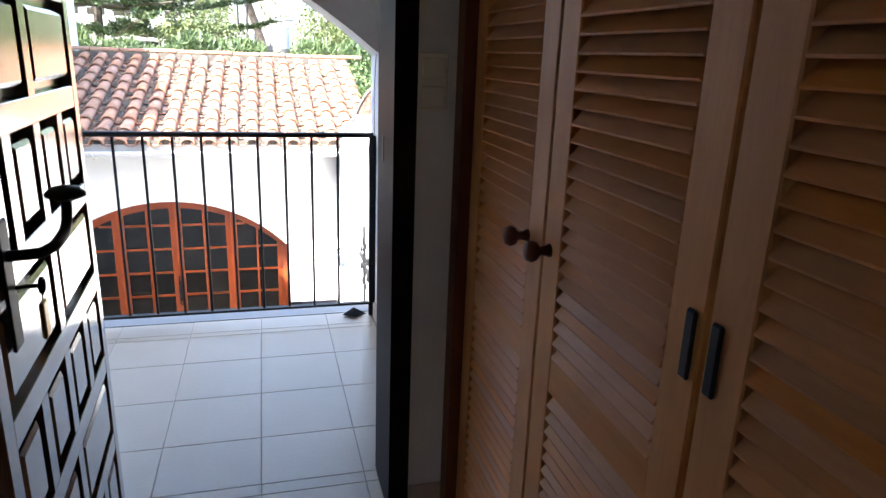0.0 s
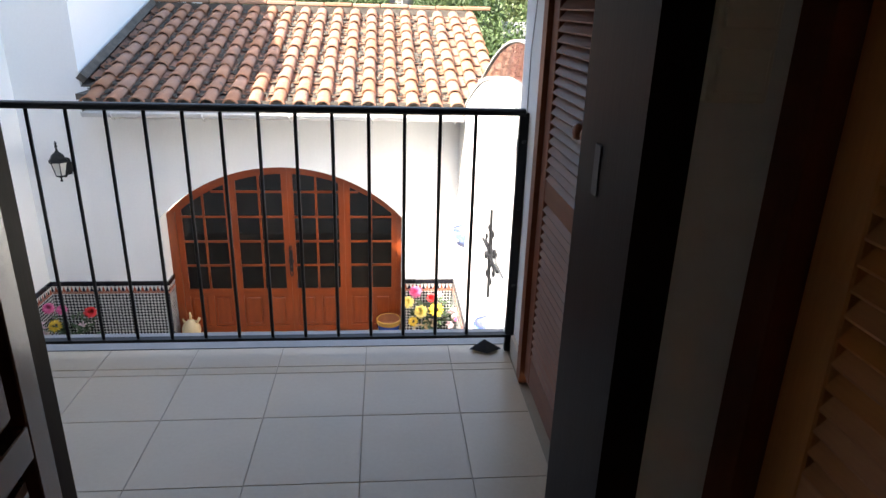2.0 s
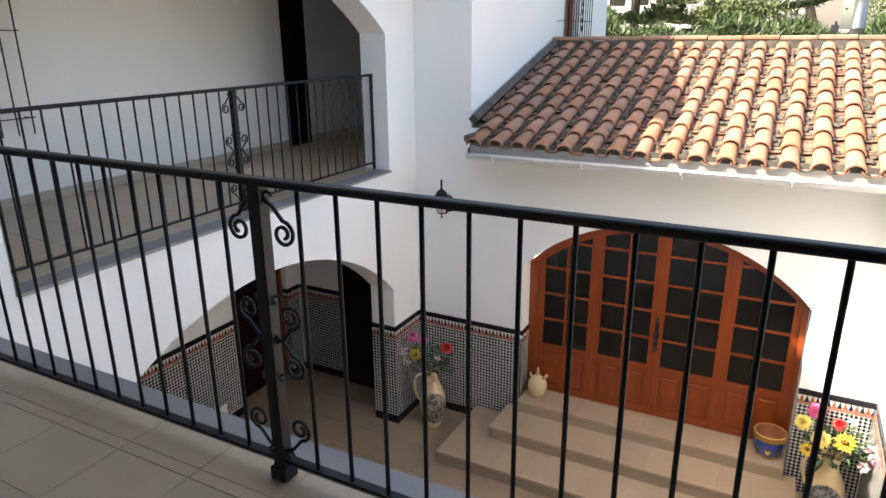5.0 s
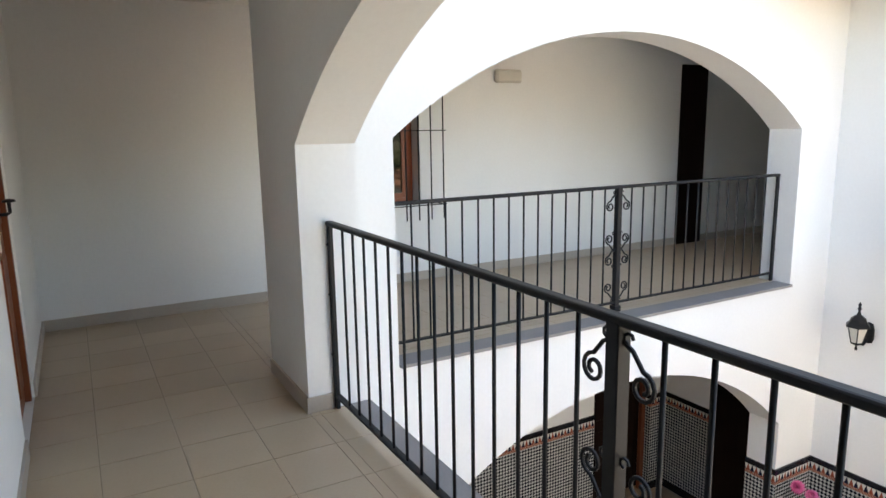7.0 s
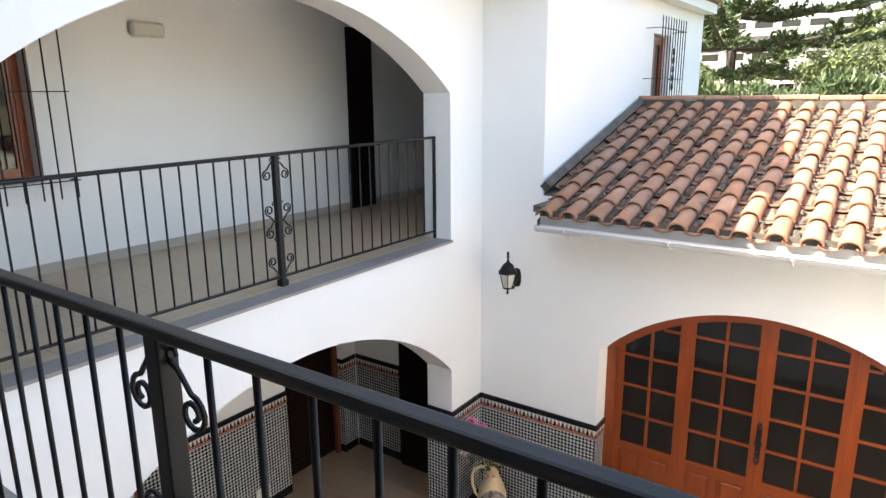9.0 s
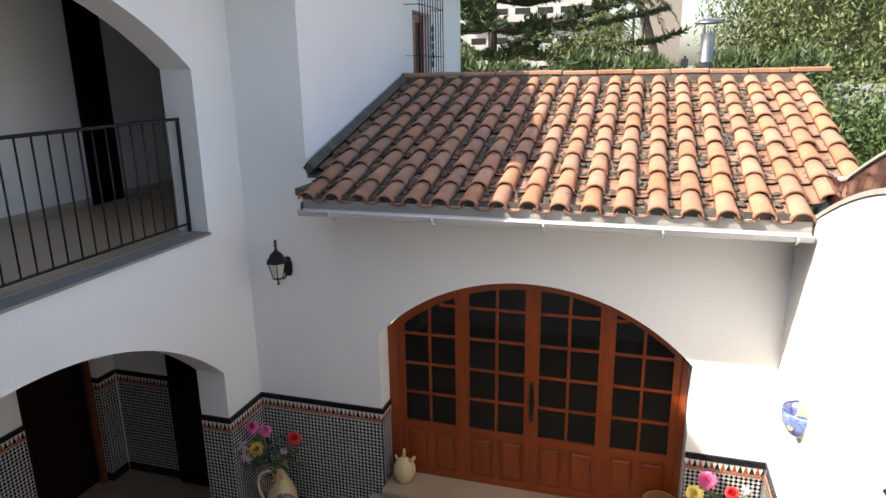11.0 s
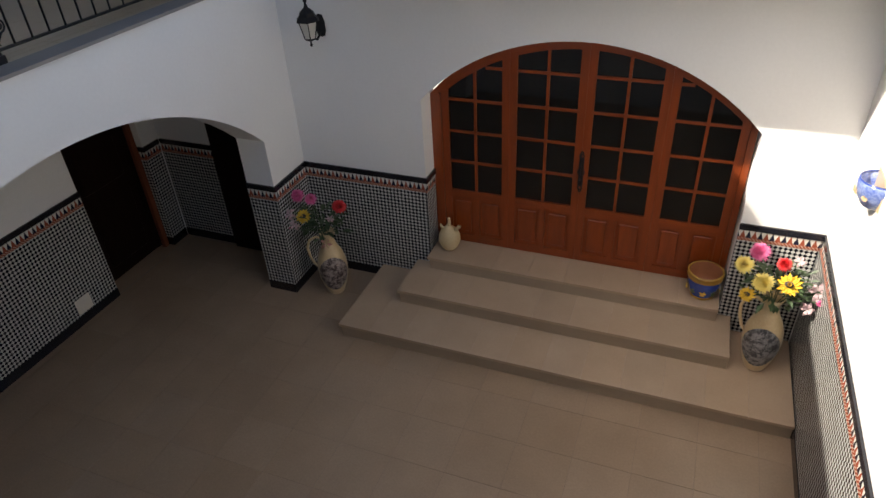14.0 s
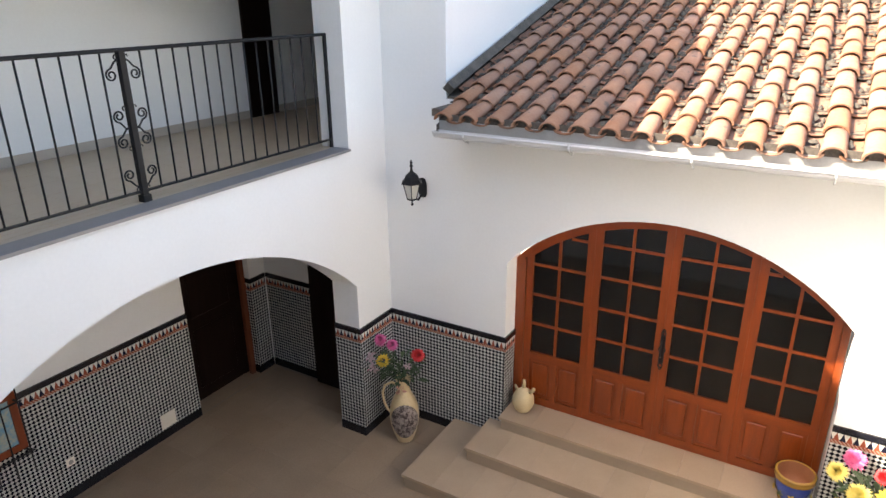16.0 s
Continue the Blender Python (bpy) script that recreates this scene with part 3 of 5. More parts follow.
# ---- arched double door ----
def arched_door():
    x0, x1, sp, cr, zb = -0.85, 1.95, -1.07, -0.46, ZG + 0.455
    y = YF + 0.26
    d = thing("arched_door", "orange-brown wooden double door with glazed panes under a segmental arch", "door", (0.55, y, zb))
    O = Vector((0.55, y, zb))
    A = lambda x, dz=0.0: arch_z(x, x0, x1, sp, cr) + dz

    def bar(nm, xa, xb, za, zb_, ya, yb, mt, par, curved=False, lower=None):
        """Upright board whose top (and bottom) may follow the arch."""
        bm = bmesh.new()
        n = 10 if curved else 1
        prev = None
        for i in range(n + 1):
            x = xa + (xb - xa) * i / n
            zt = min(zb_, A(x, curved if not isinstance(curved, bool) else 0)) if curved else zb_
            zl = lower(x) if lower else za
            ring = [bm.verts.new((x - O.x, yy - O.y, zz - O.z)) for yy, zz in ((ya, zl), (yb, zl), (yb, zt), (ya, zt))]
            if prev:
                for k in range(4):
                    bm.faces.new((prev[k], prev[(k + 1) % 4], ring[(k + 1) % 4], ring[k]))
            else:
                bm.faces.new(ring)
            prev = ring
        bm.faces.new(prev[::-1])
        bmesh.ops.recalc_face_normals(bm, faces=bm.faces)
        return part(nm, bm, mt, par)

    fr = bmesh.new()
    # outer frame: jambs and the bent head
    for s, xa, jw in ((1, x0, 0.098), (-1, x1, 0.055)):
        box(fr, xa - O.x, xa + s * jw - O.x, -0.04, 0.06, 0, sp - O.z)
    n = 26
    prev = None
    for i in range(n + 1):
        x = x0 + (x1 - x0) * i / n
        t = (x - 0.55) / 1.4
        xi = x - 0.055 * t
        zt, zi = A(x), A(x0 + 0.02 + (x1 - x0 - 0.04) * i / n) - 0.06 * (1 - 0.25 * abs(t))
        ring = [fr.verts.new((px - O.x, py, pz - O.z)) for px, py, pz in ((x, -0.04, zt), (x, 0.06, zt), (xi, 0.06, zi), (xi, -0.04, zi))]
        if prev:
            for k in range(4):
                fr.faces.new((prev[k], prev[(k + 1) % 4], ring[(k + 1) % 4], ring[k]))
        prev = ring
    bmesh.ops.recalc_face_normals(fr, faces=fr.faces)
    part("frame", fr, M["door_wood"], d)
    # four leaves: side lights and the two opening leaves
    edges = [-0.750, -0.095, 0.58, 1.253, 1.895]
    for li, (a, b) in enumerate(zip(edges, edges[1:])):
        a, b = a + 0.0006, b - 0.0006
        leaf = new("leaf")
        leaf.parent = d
        st = 0.068
        yf, yb = y - 0.022, y + 0.022
        lw = (b - a)
        for xa, xb in ((a, a + st), (b - st, b)):
            bar("stile", xa, xb, zb + 0.005, 9, yf, yb, M["door_wood"], leaf, curved=-0.055)
        # rails
        zp = zb + 0.605
        bar("rail", a + st, b - st, zb + 0.005, zb + 0.09, yf, yb, M["door_wood_h"], leaf)
        bar("rail", a + st, b - st, zp - 0.09, zp, yf, yb, M["door_wood_h"], leaf)
        bar("head_rail", a + st, b - st, 0, 9, yf, yb, M["door_wood_h"], leaf, curved=-0.055, lower=lambda x: A(x) - 0.055 - 0.06)
        # lower boarded panels
        mid = (a + b) / 2
        for xa, xb in ((a + st, mid - 0.03), (mid + 0.03, b - st)):
            bm = boxed(xa - O.x, xb - O.x, -0.004, 0.012, 0.09, 0.515)
            box(bm, xa + 0.03 - O.x, xb - 0.03 - O.x, -0.014, -0.004, 0.125, 0.48, bevel=0.008)
            part("panel", bm, M["door_wood"], leaf)
        bar("muntin", mid - 0.03, mid + 0.03, zb + 0.09, zp - 0.09, yf, yb, M["door_wood"], leaf)
        # glazing bars
        bar("glazing_bar", mid - 0.013, mid + 0.013, zp, 9, y - 0.016, y + 0.016, M["door_wood"], leaf, curved=-0.10)
        z = zp + 0.315
        while z < -0.62:
            xa, xb = a + st, b - st
            # stop the bar where the arch cuts it
            ok = [x for x in (xa + (xb - xa) * k / 20 for k in range(21)) if A(x) - 0.09 > z + 0.03]
            if ok:
                bar("glazing_bar", ok[0], ok[-1], z - 0.013, z + 0.013, y - 0.015, y + 0.015, M["door_wood_h"], leaf)
            z += 0.315
        # near-black sheet in place of clear glass before an unlit room
        bar("glass", a + 0.05, b - 0.05, zp - 0.02, 9, y + 0.001, y + 0.006, M["unlit_glass"], leaf, curved=-0.09)
    # lock and handle on the meeting stile
    bm = boxed(0.555 + 0.008 - O.x, 0.555 + 0.052 - O.x, -0.034, -0.022, 0.84, 1.12, bevel=0.006)
    for zc, rr in ((0.82, 0.020), (0.79, 0.011), (1.14, 0.020), (1.17, 0.012), (0.98, 0.030)):
        tube(bm, [(0.035 + rr * math.cos(k * math.tau / 10), -0.030, zc + rr * math.sin(k * math.tau / 10)) for k in range(10)], 0.006, 6, closed=True)
    tube(bm, [(0.03, -0.03, 0.90), (0.03, -0.07, 0.93), (0.03, -0.075, 0.99), (0.03, -0.07, 1.04), (0.03, -0.03, 1.07)], 0.008, 8)
    box(bm, 0.025, 0.035, -0.03, -0.025, 0.98, 1.15)
    part("handle", bm, M["iron"], d, "black iron pull handle")


arched_door()
# unseen dark slab added to close the space behind the arched door
slab("door_room_ceiling", -1.4, 2.6, YF + 0.31, 13.4, -0.2, -0.1, M["unlit_room"])


# ---- tiled roof ----
RS = 0.289                     # slope
RY0, RZ0, RY1 = 10.41, 0.33, 13.6
RL = math.hypot(RY1 - RY0, (RY1 - RY0) * RS)
rang = math.atan(RS)
roof = part("roof", (lambda bm: bm)(bmesh.new()), M["mortar"], None, "weathered clay barrel-tile roof, half in shade", kind="structure")


def roof_build():
    bm = bmesh.new()
    def pt(x, s, h):
        return (x, RY0 + s * math.cos(rang) - h * math.sin(rang), RZ0 + s * math.sin(rang) + h * math.cos(rang))
    # deck
    P = [pt(-1.30, 0.02, -0.05), pt(2.59, 0.02, -0.05), pt(3.05, RL, -0.05), pt(-1.5, RL, -0.05), pt(-1.5, 0.57, -0.05), pt(-1.30, 0.57, -0.05)]
    lo = [bm.verts.new(p) for p in P]
    hi = [bm.verts.new((p[0], p[1], p[2] - 0.05)) for p in P]
    bm.faces.new(lo)
    bm.faces.new(hi[::-1])
    for i in range(6):
        bm.faces.new((lo[i], hi[i], hi[(i + 1) % 6], lo[(i + 1) % 6]))
    bmesh.ops.recalc_face_normals(bm, faces=bm.faces)
    bm.to_mesh(roof.data)
    bm.free()

    def barrel(r0, r1, length, up, thick=0.014, seg=8, rise=0.82):
        """A half-round tapered tile along +y; r0 at the low end."""
        bm = bmesh.new()
        rows = []
        for rr, yy in ((r0, 0.0), (r1, length)):
            for t in (0, thick):
                rows.append([bm.verts.new(((rr - t) * math.cos(math.pi * k / seg), yy, up * (rr - t) * math.sin(math.pi * k / seg) * rise)) for k in range(seg + 1)])
        o0, i0, o1, i1 = rows
        for k in range(seg):
            bm.faces.new((o0[k], o0[k + 1], o1[k + 1], o1[k]))
            bm.faces.new((i0[k], i1[k], i1[k + 1], i0[k + 1]))
            bm.faces.new((o0[k], i0[k], i0[k + 1], o0[k + 1]))
            bm.faces.new((o1[k], o1[k + 1], i1[k + 1], i1[k]))
        for a, b, c, d in ((o0[0], o1[0], i1[0], i0[0]), (o0[-1], i0[-1], i1[-1], o1[-1])):
            bm.faces.new((a, b, c, d))
        bmesh.ops.recalc_face_normals(bm, faces=bm.faces)
        me = bpy.data.meshes.new("tile")
        bm.to_mesh(me)
        bm.free()
        for f in me.polygons:
            f.use_smooth = f.area > 0.002
        return me

    cover, pan = barrel(0.080, 0.066, 0.42, 1), barrel(0.080, 0.094, 0.42, -1, rise=0.42)
    cover.materials.append(M["roof_cover"])
    pan.materials.append(M["roof_pan"])
    rnd = random.Random(8)
    nrow, pitch = 10, 0.2335
    exp = (RL - 0.05) / nrow
    for c in range(-2, 19):
        for r in range(nrow):
            s = r * exp
            if c < 0 and s < (0.5, 0.25, 0.6)[-c]:
                continue
            # the rows fan a little so that the edge meets the hump
            x = 2.51 - c * pitch + 0.0 * s
            if x < -1.42 - (0.0 if s > 0.5 else -0.16):
                continue
            tilt = math.atan2(0.020, exp)
            for me, nm, dx, h in ((cover, "cover_tile", 0, 0.005), (pan, "pan_tile", -pitch / 2, 0.010)):
                if x + dx < -1.46:
                    continue
                if nm == "pan_tile" and x + dx < -1.2 and s < 0.55:
                    continue
                ob = new(nm, me)
                ob.parent = roof
                ob.matrix_basis = Matrix.Translation(pt(x + dx + rnd.uniform(-.006, .006), s + rnd.uniform(-.008, .008), h + rnd.uniform(-.003, .004))) @ Matrix.Rotation(rang - tilt * 0.9, 4, "X") @ Matrix.Rotation(rnd.uniform(-.018, .018), 4, "Z") @ Matrix.Rotation(rnd.uniform(-.03, .03), 4, "Y")
    # mortar strips under the tile lips, verge against the tower and ridge caps
    bm = bmesh.new()
    for r in range(nrow + 1):
        s = r * exp + 0.03
        a, b = pt(-1.4 if s > .55 else -1.28, s, -0.052), pt(2.6, s + 0.03, -0.012 if r else 0.030)
        box(bm, a[0], b[0], a[1], b[1], a[2], b[2])
    part("bedding", bm, M["mortar"], roof)
    bm = bmesh.new()
    tube(bm, [pt(-1.47, 0.56, 0.03), pt(-1.47, RL, 0.03)], 0.06, 4)
    box(bm, -1.33, -1.25, 10.42, 10.97, 0.36, 0.42)
    part("verge", bm, M["mortar"], roof)
    x = -1.5
    i = 0
    while x < 2.95:
        w = 0.40
        bm = boxed(0, w - 0.008, -0.085, 0.085, 0, 0.055, bevel=0.012)
        ob = part("ridge_tile", bm, M["roof_cover"], roof)
        ob.location = (x, RY1 + 0.02, RZ0 + RS * (RY1 - RY0) + 0.035 + rnd.uniform(-.004, .004))
        ob.rotation_euler = (0, rnd.uniform(-.012, .012), rnd.uniform(-.015, .015))
        x += w
        i += 1
    bm = boxed(-1.5, 2.95, RY1 - 0.09, RY1 + 0.3, 1.10, 1.28)
    part("ridge_bed", bm, M["mortar"], roof)
    # lichen clumps, denser on the left, which also darken the shaded half
    lich = bmesh.new()
    for i in range(900):
        u = rnd.random() ** 1.6
        x, q = -1.25 + 3.7 * u, rnd.uniform(0.12, RL - 0.1)
        c = round((2.51 - x) / pitch - 0.5)
        x = 2.51 - (c + 0.5) * pitch + rnd.uniform(-0.045, 0.045)
        w, h = rnd.uniform(0.012, 0.042), rnd.uniform(0.012, 0.06)
        k = rnd.randint(5, 7)
        ring = [lich.verts.new(pt(x + w * math.cos(j * math.tau / k) * rnd.uniform(0.7, 1.2), q + h * math.sin(j * math.tau / k) * rnd.uniform(0.7, 1.2), -0.010)) for j in range(k)]
        mid = lich.verts.new(pt(x, q, 0.004))
        for j in range(k):
            lich.faces.new((ring[j], ring[(j + 1) % k], mid))
    part("lichen_clump", lich, M["lichen"], roof, kind="stuff", label="dark dry lichen clumps between the roof tiles")


roof_build()
slab("wall_far_upper", -1.5, 2.95, 13.62, 13.85, -0.1, 1.2, M["plaster"])


def gutter():
    g = thing("gutter", "white metal half-round gutter under the clay roof", "gutter", (-1.27, 10.38, 0.25))
    bm = bmesh.new()
    seg, L0, L1 = 8, 0.0, 3.85
    R = 0.055
    rows = []
    for x in (L0, L1):
        for rr in (R, R - 0.005):
            rows.append([bm.verts.new((x, -rr * math.cos(math.pi * k / seg), -rr * math.sin(math.pi * k / seg))) for k in range(seg + 1)])
    a, ai, b, bi = rows
    for k in range(seg):
        bm.faces.new((a[k], a[k + 1], b[k + 1], b[k]))
        bm.faces.new((ai[k], bi[k], bi[k + 1], ai[k + 1]))
    for p, q in ((a, b), (ai, bi)):
        bm.faces.new(p)
        bm.faces.new(q)
    bmesh.ops.recalc_face_normals(bm, faces=bm.faces)
    part("trough", bm, M["white_metal"], g)
    tube_b = bmesh.new()
    tube(tube_b, [(0, -R, 0.0), (L1, -R, 0.0)], 0.008, 6)
    part("lip", tube_b, M["white_metal"], g)
    part("fascia", boxed(0, L1, 0.062, 0.085, -0.02, 0.075), M["concrete"], g)
    for x in (0.29, 1.175, 2.045, 2.89, 3.75):
        bm = bmesh.new()
        tube(bm, [(x, -R - 0.004, 0.012), (x, -R - 0.012, -0.02), (x, -R * 0.7, -0.05), (x, -0.01, -0.066), (x, 0.02, -0.06), (x, 0.03, -0.085)], 0.008, 6)
        part("bracket", bm, M["white_metal"], g)


gutter()


# ---- louvred doors ----
def louvred(label, cat, x, y0, y1, z0, z1, mats, face=-1, stile=0.075, mid=0.785, knob_at=None, pitch=0.030, slat=0.045):
    """A leaf in the plane x, between y0 and y1, looking along face."""
    V, Hh = mats
    d = thing("louvred_door", label, cat, (x, (y0 + y1) / 2, z0), "louvred doors")
    o = (y0 + y1) / 2
    T2 = 0.014
    hw = (y1 - y0) / 2 - 0.0015
    H = z1 - z0
    for s in (-1, 1):
        part("stile", boxed(-T2, T2, s * hw, s * (hw - stile), 0, H, bevel=0.003), V, d)
    midz = mid - z0
    zones = []
    for za, zb in ((0, 0.12), (midz - 0.037, midz + 0.037), (H - 0.1, H)):
        part("rail", boxed(-T2 + 0.0012, T2 - 0.0012, -hw + stile, hw - stile, za, zb), Hh, d)
    mesh = None
    w = hw - stile - 0.0008
    for za, zb in ((0.12, midz - 0.037), (midz + 0.037, H - 0.1)):
        n = int((zb - za) / pitch)
        for i in range(n):
            z = za + (i + 0.5) * (zb - za) / n
            if mesh is None:
                bm = boxed(-0.0030, 0.0030, -w, w, -slat / 2, slat / 2)
                bmesh.ops.bevel(bm, geom=list(bm.edges), offset=0.002, segments=1, affect="EDGES")
                ob = part("slat", bm, Hh, d)
                mesh = ob.data
            else:
                ob = new("slat", mesh)
                ob.parent = d
            ob.location = (0, 0, z)
            ob.rotation_euler = (0, radians(40) * -face, 0)
    if knob_at:
        ky, kz = knob_at
        bm = bmesh.new()
        lathe(bm, [(0.0, 0.0), (0.014, 0.0), (0.009, 0.012), (0.009, 0.022), (0.019, 0.030), (0.022, 0.040), (0.017, 0.050), (0.0, 0.054)], 14)
        k = part("knob", bm, M["red_wood"], d, "round turned wooden knob", smooth=True)
        k.location = (face * T2, ky - o, kz - z0)
        k.rotation_euler = (0, radians(90) * face, 0)
    return d


PINE, RED = (M["pine"], M["pine_h"]), (M["red_wood"], M["red_wood_h"])
XC = 2.262
louvred("pine louvred cupboard door, closed, with a turned knob by the doorway", "cupboard door", XC, 3.665, 4.16, 0.05, 2.05, PINE, knob_at=(3.745, 1.03))
louvred("pine louvred cupboard door, closed, with knob and finger pull", "cupboard door", XC, 3.155, 3.660, 0.05, 2.05, PINE, knob_at=(3.63, 1.03))
louvred("pine louvred cupboard door, closed, next to the cupboard's middle", "cupboard door", XC, 2.655, 3.148, 0.05, 2.05, PINE)
louvred("pine louvred cupboard door, closed, deepest in the room", "cupboard door", XC, 2.09, 2.65, 0.05, 2.05, PINE)
slab("cupboard_trim", XC - 0.045, XC + 0.03, 4.165, 4.229, 0.0, 2.15, M["red_wood"])
slab("cupboard_head", XC - 0.03, XC + 0.03, 0.9, 4.165, 2.055, 2.15, M["red_wood"])
slab("cupboard_base", XC - 0.02, XC + 0.03, 0.9, 4.165, 0.0, 0.045, M["red_wood"])
slab("cupboard_wall_over", XC, 2.6, 0.9, 4.228, 2.15, ZC, M["room_plaster"])
slab("cupboard_side_wall", XC, 2.6, 0.9, 2.085, 0.046, 2.054, M["room_plaster"])
for yy in (3.178, 3.126):
    bm = bmesh.new()
    box(bm, -0.006, 0.002, -0.011, 0.011, -0.05, 0.05, bevel=0.004)
    p = part("finger_pull", bm, M["iron_grey"], None, "dark oval finger pull set in the pine stile", category="door pull")
    p.location = (XC - 0.0145, yy, 1.035)

GX = 2.28
YK, ZK = 5.05, 1.057
louvred("reddish louvred cupboard door on the gallery, closed, with a dark knob", "cupboard door", GX, YK + 0.003, 5.60, 0.04, 2.0, RED, knob_at=(YK + 0.036, ZK))
louvred("reddish louvred cupboard door on the gallery, closed, beside the dark door frame", "cupboard door", GX, 4.52, YK - 0.002, 0.04, 2.0, RED, knob_at=(YK - 0.036, ZK))
slab("gallery_cupboard_trim_far", GX - 0.03, GX + 0.03, 5.605, 5.66, 0.0, 2.05, M["red_wood"])
slab("gallery_cupboard_trim_near", GX - 0.03, GX + 0.03, 4.46, 4.515, 0.0, 2.05, M["red_wood"])
slab("gallery_cupboard_head", GX - 0.03, GX + 0.03, 4.515, 5.605, 2.003, 2.05, M["red_wood"])

# ---- doorway to the gallery ----
slab("door_frame_right", 2.048, 2.110, 4.222, 4.47, 0.0, 2.10, M["dark_wood"])
slab("door_frame_left", 1.122, 1.185, 4.24, 4.47, 0.0, 2.10, M["dark_wood"])
slab("door_frame_head", 1.185, 2.048, 4.24, 4.47, 2.03, 2.10, M["dark_wood"])


def panelled_door():
    W, H = 0.80, 2.02
    d = thing("panelled_door", "open dark polished wooden door with many raised panels and a key in its lock", "door", (1.275, 4.225, 0.01), rz=-86.5)
    # own x runs from the hinge to the free edge; the room side looks to +y
    part("core", boxed(0, W, -0.020, 0.004, 0, H), M["leaf_wood"], d)
    bm = bmesh.new()
    box(bm, 0, 0.045, 0.004, 0.026, 0, H, bevel=0.002)
    box(bm, W - 0.045, W, 0.004, 0.026, 0, H, bevel=0.002)
    part("stile", bm, M["leaf_wood"], d)
    pitch, z, k = 0.222, -0.095, 0
    while z < H:
        za, zb = max(z, 0.0), min(z + 0.048, H)
        part("rail", boxed(0.0452, W - 0.0452, 0.0041, 0.0255, za, zb, bevel=0.0015), M["leaf_wood"], d)
        lo, hi = z + 0.048, min(z + pitch, H)
        n = 2 if k % 2 == 0 else 4
        wide = (W - 0.09 + 0.042) / n
        if hi - lo > 0.08 and lo >= 0:
            for i in range(n):
                a = 0.045 + i * wide
                b = a + wide - 0.042
                if i < n - 1:
                    part("muntin", boxed(b, b + 0.042, 0.0042, 0.0253, lo, hi), M["leaf_wood"], d)
                m = 0.020
                bm = boxed(a + m, b - m, 0.0035, 0.019, lo + m, hi - m)
                top = [f for f in bm.faces if f.normal.y > 0.9]
                r = bmesh.ops.inset_region(bm, faces=top, thickness=0.012, depth=0.0)
                bmesh.ops.translate(bm, verts=list({v for f in top for v in f.verts}), vec=(0, 0.005, 0))
                part("raised_panel", bm, M["leaf_wood"], d)
        z += pitch
        k += 1
    bm = bmesh.new()
    tube(bm, [(0.690, 0.026, 1.075), (0.690, 0.075, 1.078), (0.66, 0.088, 1.080), (0.60, 0.090, 1.085), (0.575, 0.090, 1.095), (0.562, 0.090, 1.115), (0.56, 0.09, 1.135)], 0.0085, 10)
    h = part("lever", bm, M["iron"], d, "black iron lever with an upturned end", smooth=True)
    part("lever_end", lathe(bmesh.new(), [(0, 0), (0.010, 0.0), (0.030, 0.008), (0.031, 0.013), (0.022, 0.022), (0, 0.027)], 18, (0.56, 0.09, 1.128)), M["iron"], h, smooth=True)
    part("lock_plate", boxed(0.668, 0.712, 0.026, 0.032, 0.93, 1.13, bevel=0.003), M["iron"], d)
    part("edge_plate", boxed(W, W + 0.003, -0.012, 0.012, 0.92, 1.12), M["iron_grey"], d)
    bm = bmesh.new()
    tube(bm, [(0.675, 0.030, 1.022), (0.672, 0.060, 1.022)], 0.0035, 6)
    tube(bm, [(0.672 + 0.011 * math.cos(i * math.tau / 10), 0.066, 1.022 + 0.011 * math.sin(i * math.tau / 10)) for i in range(10)], 0.0035, 6, closed=True)
    k = part("key", bm, M["iron_grey"], d)
    bm = boxed(0.658, 0.686, 0.060, 0.068, 0.938, 0.998, bevel=0.003)
    tube(bm, [(0.672, 0.066, 1.012), (0.672, 0.064, 0.995)], 0.0015, 5)
    part("key_tag", bm, M["brass"], k, "clear key tag with a brown card")


panelled_door()

# ---- window with a grille ----
def grille(label, at, rz, width, zlo, zhi, n, out, bars_lo, bars_hi, ties):
    """Bars standing off a wall: own x along the wall, own -y outwards."""
    g = thing("window_grille", label, "window grille", at, "", rz)
    mesh = None
    for i in range(n):
        x = -width / 2 + width * i / (n - 1)
        if mesh is None:
            bm = bmesh.new()
            tube(bm, [(0, 0, bars_lo), (0, 0, bars_hi)], 0.0065, 6)
            ob = part("bar", bm, M["iron"], g)
            mesh = ob.data
        else:
            ob = new("bar", mesh)
            ob.parent = g
        ob.location = (x, -out, 0)
    for z in ties:
        bm = boxed(-width / 2 - 0.03, width / 2 + 0.03, -out - 0.009, -out + 0.009, z - 0.004, z + 0.004)
        for s in (-1, 1):
            box(bm, s * width / 2 - 0.009, s * width / 2 + 0.009, -out, 0, z - 0.0035, z + 0.0035)
        part("tie", bm, M["iron"], g)
    return g


